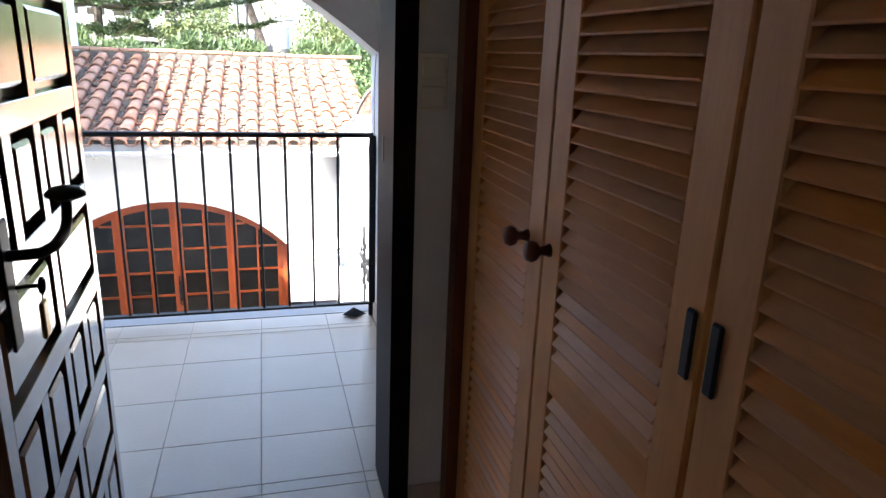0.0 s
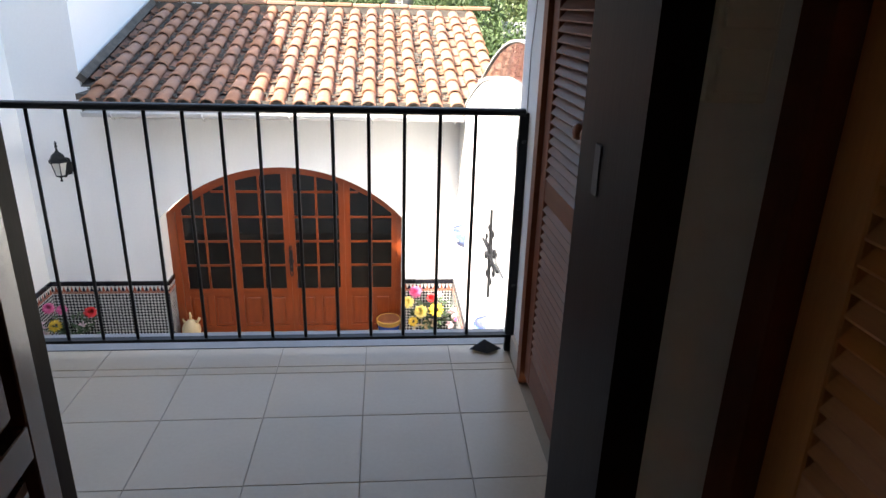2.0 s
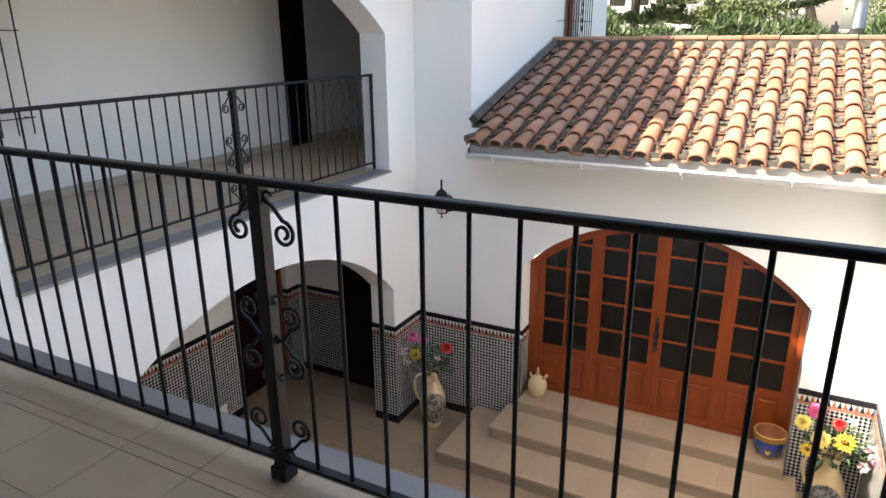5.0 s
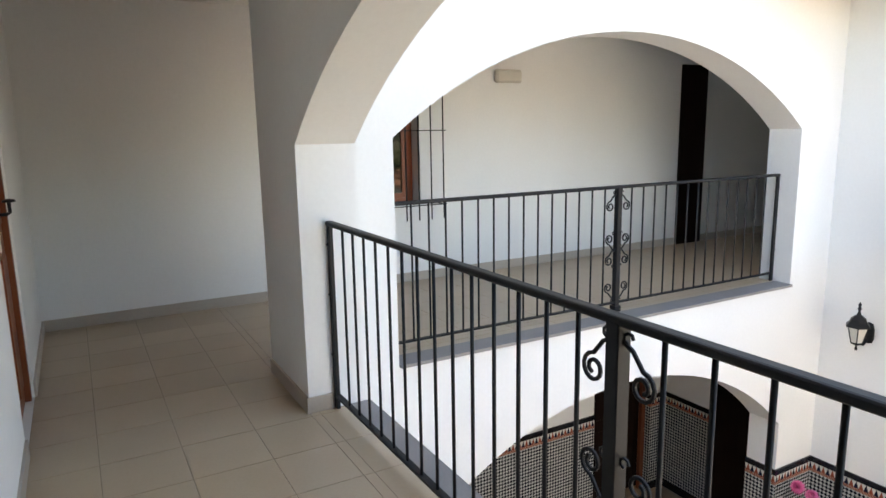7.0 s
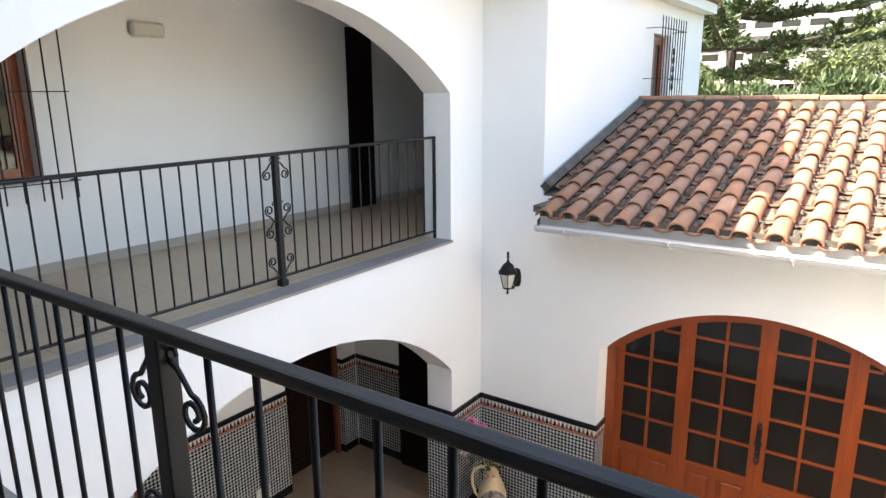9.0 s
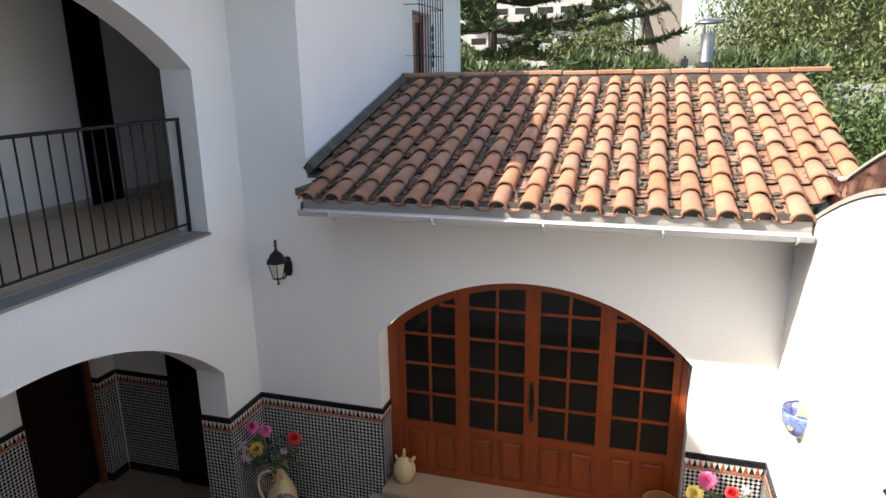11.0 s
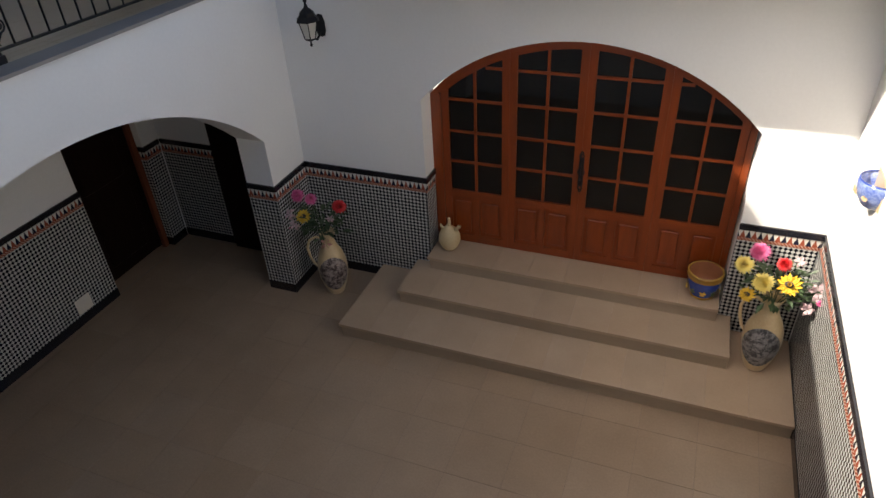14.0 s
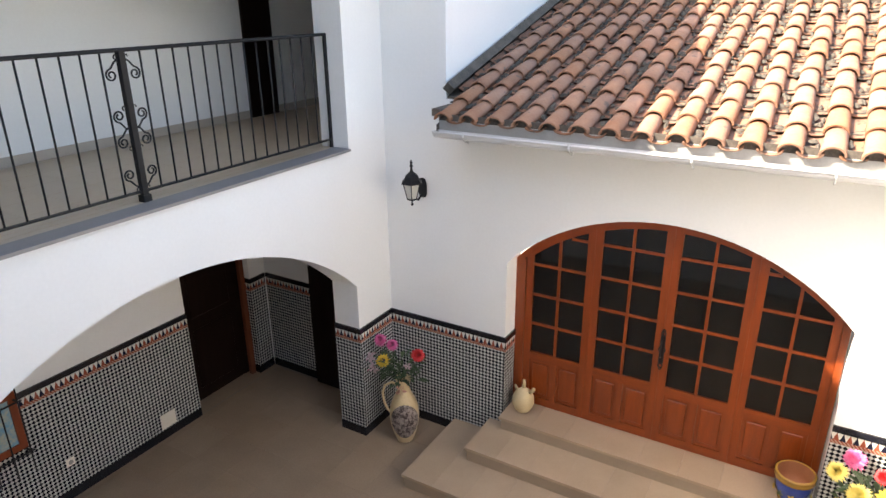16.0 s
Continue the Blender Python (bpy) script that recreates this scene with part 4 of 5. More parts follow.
def casement(label, at, rz, width, height, depth, fmat):
    """Wooden casement set back in its opening: own x along the wall, own -y outwards."""
    w = thing("casement_window", label, "window", at, "", rz)
    f = 0.055
    bm = bmesh.new()
    for x0, x1, z0, z1 in ((-width / 2, -width / 2 + f, 0, height), (width / 2 - f, width / 2, 0, height), (-width / 2 + f, width / 2 - f, 0, f), (-width / 2 + f, width / 2 - f, height - f, height)):
        box(bm, x0, x1, depth, depth + 0.06, z0, z1)
    part("frame", bm, fmat, w)
    for s in (-1, 1):
        a, b = (-width / 2 + f, -0.003) if s < 0 else (0.003, width / 2 - f)
        bm = bmesh.new()
        q = 0.05
        for x0, x1, z0, z1 in ((a, a + q, f, height - f), (b - q, b, f, height - f), (a + q, b - q, f, f + q), (a + q, b - q, height - f - q, height - f)):
            box(bm, x0, x1, depth + 0.012, depth + 0.05, z0, z1)
        sash = part("sash", bm, fmat, w)
        part("pane", boxed(a + q, b - q, depth + 0.028, depth + 0.033, f + q, height - f - q), M["unlit_glass"], sash)
    # added dark sheet closing the opening behind the panes
    part("blind", boxed(-width / 2 + 0.01, width / 2 - 0.01, depth + 0.10, depth + 0.12, 0.01, height - 0.01), M["unlit_room"], w)
    return w


casement("orange-brown wooden casement window set back in the side wing wall", (XW, 7.205, 0.74), 90, 0.90, 1.30, 0.16, M["door_wood"])
grille("black iron grille of round bars before the wing window", (XW, 7.26, 0.0), 90, 1.20, 0, 0, 10, 0.10, 0.60, 2.15, (0.74, 1.44, 2.0))
casement("brown wooden casement window in the gallery back wall", (0.0, YW, 1.16), 180, 0.79, 0.88, 0.12, M["door_wood"])
grille("black iron grille of round bars on the gallery back wall", (0.0, YW, 0.0), 180, 1.0, 0, 0, 9, 0.10, 1.12, 2.12, (1.23, 1.6, 2.0))
casement("orange-brown wooden casement window high in the tower wall", (-1.5, 14.375, 1.16), 90, 0.74, 0.95, 0.10, M["door_wood"])
tg = grille("black iron box grille with an ornament before the tower window", (-1.5, 14.2, 0.0), 90, 1.0, 0, 0, 10, 0.20, 1.14, 2.30, (1.55, 2.16))
bm = bmesh.new()
for z in (1.45, 1.56, 1.67, 1.78, 1.89):
    tube(bm, [(0.03 * math.cos(k * math.tau / 10), -0.21, z + 0.045 * math.sin(k * math.tau / 10)) for k in range(10)], 0.008, 5, closed=True)
part("ornament", bm, M["iron"], tg)
# added dark block filling the unlit space behind the tower window
slab("room_behind_tower_window", -2.6, -1.85, 13.8, 15.0, 1.0, 2.3, M["unlit_room"])

# eave of the tower
bm = bmesh.new()
for i in range(26):
    y = 11.0 + i * 0.205
    for k in range(6):
        a, b = math.pi * k / 6, math.pi * (k + 1) / 6
        p = [(x, y + 0.075 * math.cos(t), 2.665 + 0.06 * math.sin(t) + (0.0 if x > -1.4 else 0.08)) for x, t in ((-1.20, a), (-1.20, b), (-1.75, b), (-1.75, a))]
        q = [bm.verts.new(v) for v in p]
        bm.faces.new(q)
        c = [bm.verts.new((-1.20, y + 0.06 * math.cos(t), 2.665 + 0.045 * math.sin(t))) for t in (a, b)]
        bm.faces.new((q[0], c[0], c[1], q[1]))
tagged(part("eave_tiles", bm, M["roof_cover"], None, "row of clay tiles along the tower eave", kind="structure"))


# ---- doors of the gallery and wing ----
def plain_door(label, at, rz, width, height, mat, handle=True):
    d = thing("wooden_door", label, "door", at, "", rz)
    part("leaf", boxed(-width / 2 + 0.052, width / 2 - 0.052, 0.03, 0.07, 0.005, height - 0.052), mat, d)
    bm = bmesh.new()
    for x0, x1, z0, z1 in ((-width / 2, -width / 2 + 0.05, 0, height), (width / 2 - 0.05, width / 2, 0, height), (-width / 2 + 0.05, width / 2 - 0.05, height - 0.05, height)):
        box(bm, x0, x1, 0.0, 0.09, z0, z1)
    part("frame", bm, mat, d)
    for z0, z1 in ((0.12, 0.85), (1.0, 1.85)):
        for x0, x1 in ((-width / 2 + 0.14, -0.03), (0.03, width / 2 - 0.14)):
            part("panel", boxed(x0, x1, 0.018, 0.03, z0, z1, bevel=0.008), mat, d)
    if handle:
        bm = bmesh.new()
        x = -width / 2 + 0.12
        tube(bm, [(x, 0.03, 1.10), (x, -0.05, 1.10), (x + 0.03, -0.06, 1.105), (x + 0.03, -0.06, 1.15)], 0.008, 8)
        lathe(bm, [(0, 0), (0.028, 0.004), (0.025, 0.014), (0, 0.02)], 12, (x + 0.03, -0.06, 1.148))
        h = part("handle", bm, M["iron"], d, "black iron knob handle")
        bm = boxed(x - 0.012, x + 0.012, -0.012, -0.004, 0.93, 1.0, bevel=0.003)
        tube(bm, [(x, 0.03, 1.02), (x, -0.02, 1.02), (x, -0.012, 1.0)], 0.003, 5)
        part("key_tag", bm, M["plastic"], d)
    return d


plain_door("reddish wooden door, closed, with a black handle and a tagged key", (-2.42, YW - 0.012, 0.0), 180, 0.79, 2.07, M["red_wood"])
part("door_panel", boxed(XW + 0.001, XW + 0.035, 11.18, 11.62, 0.0, 2.16, bevel=0.006), M["dark_wood"], None, "tall dark wooden door in the side wing wall", category="door")
part("wall_lamp", boxed(XW + 0.001, XW + 0.075, 8.50, 8.81, 1.895, 2.025, bevel=0.02), M["frost"], None, "unlit frosted glass wall lamp in the side wing", category="wall lamp")

# skirting
for nm, a in (("baseboard_wing", (XW, XW + 0.012, YW + 0.012, 11.17, 0.0, 0.085)), ("baseboard_wing_far", (XW, XW + 0.012, 11.63, 13.3, 0.0, 0.085)),
              ("baseboard_back", (-2.01, 1.12, YW, YW + 0.012, 0.0, 0.085)), ("baseboard_back_left", (XW + 0.013, -2.83, YW, YW + 0.012, 0.0, 0.085)),
              ("baseboard_pier", (XL - T, -1.80, YB - T - 0.012, YB - T, 0.0, 0.085)), ("baseboard_pier_jamb", (-1.812, -1.788, YB - T - 0.012, YB - T + 0.13, 0.0, 0.085)),
              ("baseboard_right", (2.255, 2.278, YB - T - 0.045, YB - T + 0.12, 0.0, 0.085)), ("baseboard_inner", (XL - T - 0.012, XL - T, YB - T, 6.42, 0.0, 0.085)),
              ("baseboard_switch", (2.114, 2.214, 4.217, 4.23, 0.0, 0.085))):
    part(nm, boxed(*a), M["skirt"], None, kind="structure")

# light switch, cable, block
sw = thing("light_switch", "ivory double light switch on the plastered strip by the doorway", "light switch", (2.152, 4.23, 1.325))
part("plate", boxed(-0.040, 0.040, -0.010, 0.0, -0.078, 0.072, bevel=0.003), M["plastic"], sw)
for z in (0.032, -0.040):
    part("rocker", boxed(-0.031, 0.031, -0.016, -0.010, z - 0.026, z + 0.026, bevel=0.002), M["plastic"], sw)
bm = bmesh.new()
tube(bm, [(2.262, 5.80, 1.9), (2.262, 5.80, 1.45), (2.255, 5.83, 1.2), (2.262, 5.86, 0.98), (2.238, 5.905, 0.92), (2.246, 5.90, 0.7), (2.25, 5.90, 0.4), (2.25, 5.905, 0.1)], 0.0022, 5)
part("cable", bm, M["concrete"], None, "thin grey cable hanging by the rail post", category="cable")
bm = bmesh.new()
vs = [bm.verts.new(p) for p in ((2.09, 5.86, 0.008), (2.16, 5.82, 0.008), (2.225, 5.86, 0.008), (2.15, 5.93, 0.008), (2.155, 5.875, 0.045))]
for f in ((0, 1, 4), (1, 2, 4), (2, 3, 4), (3, 0, 4), (3, 2, 1, 0)):
    bm.faces.new([vs[i] for i in f])
part("iron_wedge", bm, M["iron_grey"], None, "small dark iron wedge lying under the rail", category="iron piece")


# ---- courtyard things ----
def lantern():
    d = thing("wall_lantern", "black iron wall lantern with clear panes on the white wall", "wall lantern", (-1.76, 10.742, -0.572))
    d.scale = (1.1, 1.1, 1.06)
    six = lambda prof, mat, nm: part(nm, lathe(bmesh.new(), prof, 6), mat, d)
    six([(0, 0.34), (0.012, 0.335), (0.02, 0.31), (0.035, 0.30), (0.062, 0.275), (0.070, 0.25), (0.095, 0.222), (0.097, 0.21), (0.0, 0.212)], M["iron"], "roof")
    tubes = bmesh.new()
    for k in range(6):
        a = k * math.tau / 6
        tube(tubes, [(0.080 * math.cos(a), 0.080 * math.sin(a), 0.212), (0.046 * math.cos(a), 0.046 * math.sin(a), 0.072)], 0.005, 4)
    part("frame", tubes, M["iron"], d)
    six([(0.0, 0.0), (0.010, 0.004), (0.013, 0.018), (0.006, 0.03), (0.010, 0.045), (0.045, 0.062), (0.052, 0.072), (0.0, 0.074)], M["iron"], "base")
    six([(0.043, 0.074), (0.076, 0.210)], M["frost"], "panes")
    f = bmesh.new()
    lathe(f, [(0.012, 0.335), (0.008, 0.35), (0.017, 0.365), (0.008, 0.38), (0.014, 0.398), (0.0, 0.425)], 8)
    part("finial", f, M["iron"], d)
    f = bmesh.new()
    tube(f, [(0, 0.03, 0.06), (0.0, 0.10, 0.03), (0.0, 0.15, 0.06), (0, 0.175, 0.11)], 0.010, 6)
    part("arm", f, M["iron"], d)
    f = bmesh.new()
    lathe(f, [(0.0, 0.0), (0.032, 0.01), (0.045, 0.05), (0.045, 0.13), (0.03, 0.18), (0, 0.19)], 10, (0.0, 0.172, 0.03), 0.28)
    part("wall_plate", f, M["iron"], d)


lantern()


def vase(label, at, rz, motif):
    v = thing("floor_vase", label, "vase", at, "tall painted vases with flowers", rz)
    prof = [(0, 0), (0.086, 0.0), (0.094, 0.02), (0.124, 0.11), (0.149, 0.22), (0.156, 0.31), (0.147, 0.41), (0.118, 0.50), (0.082, 0.57), (0.062, 0.63), (0.060, 0.68), (0.088, 0.745), (0.082, 0.745), (0.052, 0.70), (0.050, 0.64), (0.0, 0.60)]
    part("body", lathe(bmesh.new(), prof, 24), M["ceramic"], v, smooth=True)
    bm = bmesh.new()
    pts = [(-0.046, 0, 0.66), (-0.12, 0, 0.70), (-0.19, 0, 0.67), (-0.218, 0, 0.59), (-0.208, 0, 0.48), (-0.175, 0, 0.38), (-0.138, 0, 0.33)]
    tube(bm, pts, 0.014, 8)
    part("handle", bm, M["ceramic"], v, smooth=True)
    # painted oval on the front of the belly
    bm = bmesh.new()
    rr = lambda z: np.interp(z, [p[1] for p in prof[1:11]], [p[0] for p in prof[1:11]])
    n, rings = 20, 4
    grid = [[None] * n for _ in range(rings + 1)]
    for i in range(rings + 1):
        for k in range(n):
            a = k * math.tau / n
            z = 0.29 + 0.205 * i / rings * math.sin(a)
            th = -math.pi / 2 + 1.12 * i / rings * math.cos(a)
            r = float(rr(z)) + 0.003
            grid[i][k] = bm.verts.new((r * math.cos(th), r * math.sin(th), z))
    for i in range(rings):
        for k in range(n):
            bm.faces.new((grid[i][k], grid[i + 1][k], grid[i + 1][(k + 1) % n], grid[i][(k + 1) % n]))
    bmesh.ops.remove_doubles(bm, verts=bm.verts, dist=1e-4)
    bmesh.ops.recalc_face_normals(bm, faces=bm.faces)
    part("painted_scene", bm, motif, v, smooth=True)
    return v


def petals(bm, c, aim, r, n, layers, w, curl=0.35, seed=0):
    """A flower head: rings of petals round an aim."""
    rnd = random.Random(seed)
    q = Vector(aim).to_track_quat("Z", "Y").to_matrix()
    for L in range(layers):
        lean = (-0.25 if layers > 4 else 0.15) + (1.65 if layers > 4 else 1.25) * (L / max(layers - 1, 1)) if layers > 1 else 0.25
        rad = r * (1 - 0.30 * L / layers)
        for k in range(n):
            a = (k + 0.5 * (L % 2) + rnd.uniform(-.2, .2)) * math.tau / n
            d = Vector((math.cos(a) * math.cos(lean), math.sin(a) * math.cos(lean), math.sin(lean)))
            s = Vector((-math.sin(a), math.cos(a), 0))
            up = d.cross(s)
            mid = d * rad * 0.55 + Vector((0, 0, rad * 0.10))
            tip = d * rad * rnd.uniform(0.85, 1.05) - Vector((0, 0, rad * curl * 0.4))
            P = [Vector((0, 0, 0)), mid + s * w * rad, tip, mid - s * w * rad]
            bm.faces.new([bm.verts.new(Vector(c) + q @ p) for p in P])


def bouquet(label, at, heads, seed, toward):
    b = thing("bouquet", label, "flowers", at, "bouquets in vases")
    rnd = random.Random(seed)
    st = bmesh.new()
    for kind, x, y, z, r in heads:
        tube(st, [(0, 0, -0.12), (x * 0.25, y * 0.25, z * 0.45), (x * 0.8, y * 0.8, z * 0.85), (x, y, z - 0.02)], 0.004, 5)
        bm = bmesh.new()
        aim = Vector((x + toward[0], y + toward[1], 0.55 + z))
        if kind == "sun":
            petals(bm, (x, y, z), aim, r, 15, 2, 0.20, seed=seed)
            f = part("flower", bm, M["yellow"], b)
            c = bmesh.new()
            bmesh.ops.create_icosphere(c, subdivisions=2, radius=r * 0.36, matrix=Matrix.Translation((x, y, z + 0.006)) @ Matrix.Diagonal((1, 1, 0.6, 1)))
            part("heart", c, M["bark"], f)
        elif kind == "lily":
            petals(bm, (x, y, z), aim, r, 6, 1, 0.24, 1.2, seed=seed)
            part("flower", bm, M["white_petal"], b)
        else:
            petals(bm, (x, y, z), aim, r * 0.92, 17, 8, 0.11, curl=0.15, seed=seed)
            part("flower", bm, M[kind], b)
    part("stems", st, M["leaf"], b)
    lf = bmesh.new()
    for i in range(130):
        a, t = rnd.uniform(0, math.tau), rnd.uniform(0.3, 1)
        c = Vector((math.cos(a) * 0.22 * t, math.sin(a) * 0.14 * t, rnd.uniform(0.0, 0.26)))
        d = Vector((math.cos(a), math.sin(a) * 0.7, rnd.uniform(-.4, .8))).normalized() * rnd.uniform(0.06, 0.13)
        s = d.cross(Vector((0, 0, 1))).normalized() * rnd.uniform(0.014, 0.03)
        m = c + d * 0.5 + Vector((0, 0, 0.012))
        lf.faces.new([lf.verts.new(p) for p in (c, m + s, c + d)])
        lf.faces.new([lf.verts.new(p) for p in (c, c + d, m - s)])
    part("leaves", lf, M["leaf"], b)
    return b


vase("cream ceramic vase with a painted reddish scene, on the ground", (-1.80, 10.55, ZG), 35, M["motif"])
vase("cream ceramic vase with a painted grey scene, on the step", (2.29, 10.53, ZG + 0.155), -8, M["motif_grey"])
ribbon = bmesh.new()
petals(ribbon, (-1.80, 10.49, ZG + 0.63), (0.2, -1.0, 0.2), 0.085, 5, 2, 0.22, seed=9)
part("ribbon_bow", ribbon, M["pale_pink"], None, "pale pink ribbon bow tied round the vase neck", category="ribbon")
bouquet("mixed silk flowers with pink, red and yellow heads above the vase", (-1.80, 10.53, ZG + 0.74),
        [("pink", -0.24, -0.02, 0.40, 0.088), ("pink", -0.11, 0.0, 0.37, 0.078), ("red", 0.20, 0.0, 0.34, 0.088), ("sun", -0.16, -0.10, 0.22, 0.085), ("lily", -0.36, -0.05, 0.18, 0.085), ("lily", -0.28, -0.10, 0.10, 0.075), ("pink", -0.42, -0.06, 0.02, 0.045), ("lily", 0.10, -0.04, 0.20, 0.05)], 3, (0.3, -0.9))
bouquet("mixed silk flowers with cream, pink and sunflower heads above the vase", (2.29, 10.53, ZG + 0.155 + 0.72),
        [("pink", -0.19, 0.0, 0.42, 0.095), ("cream", -0.28, -0.03, 0.30, 0.092), ("cream", -0.13, -0.12, 0.22, 0.102), ("sun", 0.05, -0.12, 0.24, 0.098), ("red", 0.0, 0.0, 0.34, 0.07), ("sun", -0.22, -0.14, 0.10, 0.07), ("lily", 0.10, 0.0, 0.38, 0.05), ("lily", 0.27, -0.04, 0.16, 0.085), ("lily", 0.34, -0.02, 0.06, 0.075), ("lily", 0.22, -0.12, 0.04, 0.065), ("pink", 0.30, -0.10, 0.10, 0.035)], 5, (-0.2, -0.9))

j = thing("clay_jug", "pale unglazed clay drinking jug with a spout on the top step", "jug", (-0.665, 11.03, ZG + 0.455))
part("body", lathe(bmesh.new(), [(0, 0), (0.06, 0), (0.085, 0.03), (0.112, 0.10), (0.110, 0.16), (0.085, 0.215), (0.045, 0.25), (0.022, 0.27), (0, 0.275)], 20), M["clay"], j, smooth=True)
bm = bmesh.new()
tube(bm, [(0, 0, 0.26), (0.004, 0, 0.32), (0.0, 0, 0.36)], 0.016, 8, radii=[0.02, 0.016, 0.013])
part("neck", bm, M["clay"], j, smooth=True)
bm = bmesh.new()
tube(bm, [(0.06, 0, 0.22), (0.095, 0, 0.255), (0.11, 0, 0.285)], 0.014, 8, radii=[0.022, 0.016, 0.02])
part("mouth", bm, M["clay"], j, smooth=True)
bm = bmesh.new()
tube(bm, [(-0.06, 0, 0.22), (-0.085, 0, 0.25), (-0.09, 0, 0.275)], 0.014, 8, radii=[0.02, 0.013, 0.010])
part("spout", bm, M["clay"], j, smooth=True)

p = thing("plant_pot", "empty blue glazed plant pot with yellow bands, on the top step", "plant pot", (1.79, 11.0, ZG + 0.455))
part("body", lathe(bmesh.new(), [(0, 0), (0.095, 0), (0.10, 0.02), (0.138, 0.10), (0.146, 0.16), (0.140, 0.20)], 24), M["blue"], p, smooth=True)
part("foot", lathe(bmesh.new(), [(0.099, 0.001), (0.107, 0.006), (0.107, 0.022), (0.10, 0.026)], 24), M["ochre"], p, smooth=True)
part("rim", lathe(bmesh.new(), [(0.140, 0.200), (0.155, 0.206), (0.157, 0.222), (0.148, 0.232), (0.157, 0.244), (0.158, 0.262), (0.146, 0.268), (0.138, 0.262)], 24), M["ochre"], p, smooth=True)
part("inside", lathe(bmesh.new(), [(0.138, 0.262), (0.128, 0.16), (0.10, 0.10), (0, 0.09)], 24), M["terracotta"], p, smooth=True)
for k in range(5):
    a = -math.pi / 2 + (k - 2) * 0.62
    bm = bmesh.new()
    petals(bm, (0, 0, 0), (math.cos(a), math.sin(a), 0.1), 0.032, 5, 1, 0.3, seed=k)
    f = part("painted_leaf", bm, M["leaf"] if k % 2 else M["yellow"], p)
    f.location = (0.142 * math.cos(a), 0.142 * math.sin(a), 0.10)


def wall_pot(y, ztop):
    w = thing("wall_pot", "blue and white half-round ceramic pot hung on the sunlit wall", "wall pot", (XR, y, ztop), "ceramic pots on the sunlit wall")
    n = 12
    bm = bmesh.new()
    prof = [(0.03, -0.20), (0.085, -0.17), (0.125, -0.10), (0.135, -0.03), (0.13, 0.0), (0.122, 0.0), (0.115, -0.10), (0.07, -0.17)]
    rows = [[bm.verts.new((-r * math.sin(math.pi * k / n), r * math.cos(math.pi * k / n), z)) for k in range(n + 1)] for r, z in prof]
    for a, b in zip(rows, rows[1:]):
        for k in range(n):
            bm.faces.new((a[k], a[k + 1], b[k + 1], b[k]))
    bmesh.ops.recalc_face_normals(bm, faces=bm.faces)
    part("bowl", bm, M["pale_blue"], w, smooth=True)
    part("back", boxed(-0.008, -0.001, -0.13, 0.13, -0.17, 0.03, bevel=0.003), M["ceramic"], w)
    bm = bmesh.new()
    tube(bm, [(-0.126 * math.sin(math.pi * k / n), 0.126 * math.cos(math.pi * k / n), 0.0) for k in range(n + 1)], 0.007, 6)
    part("rim", bm, M["blue"], w, smooth=True)
    bm = bmesh.new()
    for a, zz, rr in ((-1.75, -0.075, 0.036), (-1.15, -0.10, 0.026), (-2.4, -0.09, 0.026)):
        petals(bm, (0.135 * math.sin(a), 0.135 * math.cos(a), zz), (math.sin(a), math.cos(a), -0.2), rr, 8, 1, 0.3, seed=2)
    part("painted_flower", bm, M["ceramic"], w)


wall_pot(10.10, -0.90)
wall_pot(8.27, -1.10)


def ornament():
    o = thing("iron_wall_ornament", "black wrought-iron cross of bars with scrolls on the sunlit wall", "wall ornament", (XR, 8.12, -0.435))
    X = -0.055
    for pts in ([(0.36, 0.0), (0.12, 0.012), (0.0, 0.0), (-0.12, -0.012), (-0.36, 0.0)], [(0.02, 0.35), (0.012, 0.13), (0.0, 0.0), (-0.012, -0.13), (-0.02, -0.35)]):
        bm = bmesh.new()
        tube(bm, [(X, y, z) for y, z in pts], 0.012, 8)
        part("bar", bm, M["iron"], o)
    # one C-scroll in each quarter, its back to the middle and both ends curled
    for sy, sz in ((1, 1), (1, -1), (-1, 1), (-1, -1)):
        arc = []
        for k in range(9):
            t = k / 8
            arc.append((0.185 * (1 - t) ** 2 + 0.045 * t ** 2, 0.045 * (1 - t) ** 2 + 0.185 * t ** 2))
        curl = [(0.185 + 0.034 * f * math.sin(th), 0.045 + 0.036 - 0.034 * f * math.cos(th)) for th, f in ((k * 0.5, 1 - k / 17) for k in range(12, 0, -1))]
        line = curl + arc + [(z, y) for y, z in reversed(curl)]
        bm = bmesh.new()
        tube(bm, [(X, sy * y, sz * z) for y, z in line], 0.009, 6)
        part("scroll", bm, M["iron"], o)
    bm = bmesh.new()
    tube(bm, [(-0.002, 0, 0), (X, 0, 0)], 0.012, 6)
    part("fixing", bm, M["iron"], o)


ornament()

# arcade: doors, sockets, picture window
ad = thing("arcade_door_open", "dark wooden arcade door beside the tiled wall", "door", (-4.28, 10.25, ZG))
part("leaf", boxed(-0.02, 0.015, -0.38, 0.38, 0.005, 2.02), M["dark_wood"], ad)
for s in (-1, 1):
    part("stile", boxed(-0.02, 0.025, s * 0.45, s * 0.3805, 0.002, 2.07, bevel=0.004), M["dark_wood"], ad)
for z0, z1 in ((0.15, 0.9), (1.05, 1.9)):
    part("panel", boxed(0.0155, 0.028, -0.28, 0.28, z0, z1, bevel=0.008), M["dark_wood"], ad)
part("arcade_post", boxed(-4.22, -4.17, 10.66, 10.72, ZG, -1.05), M["red_wood"], None, "narrow reddish-brown wooden door post", category="door post")
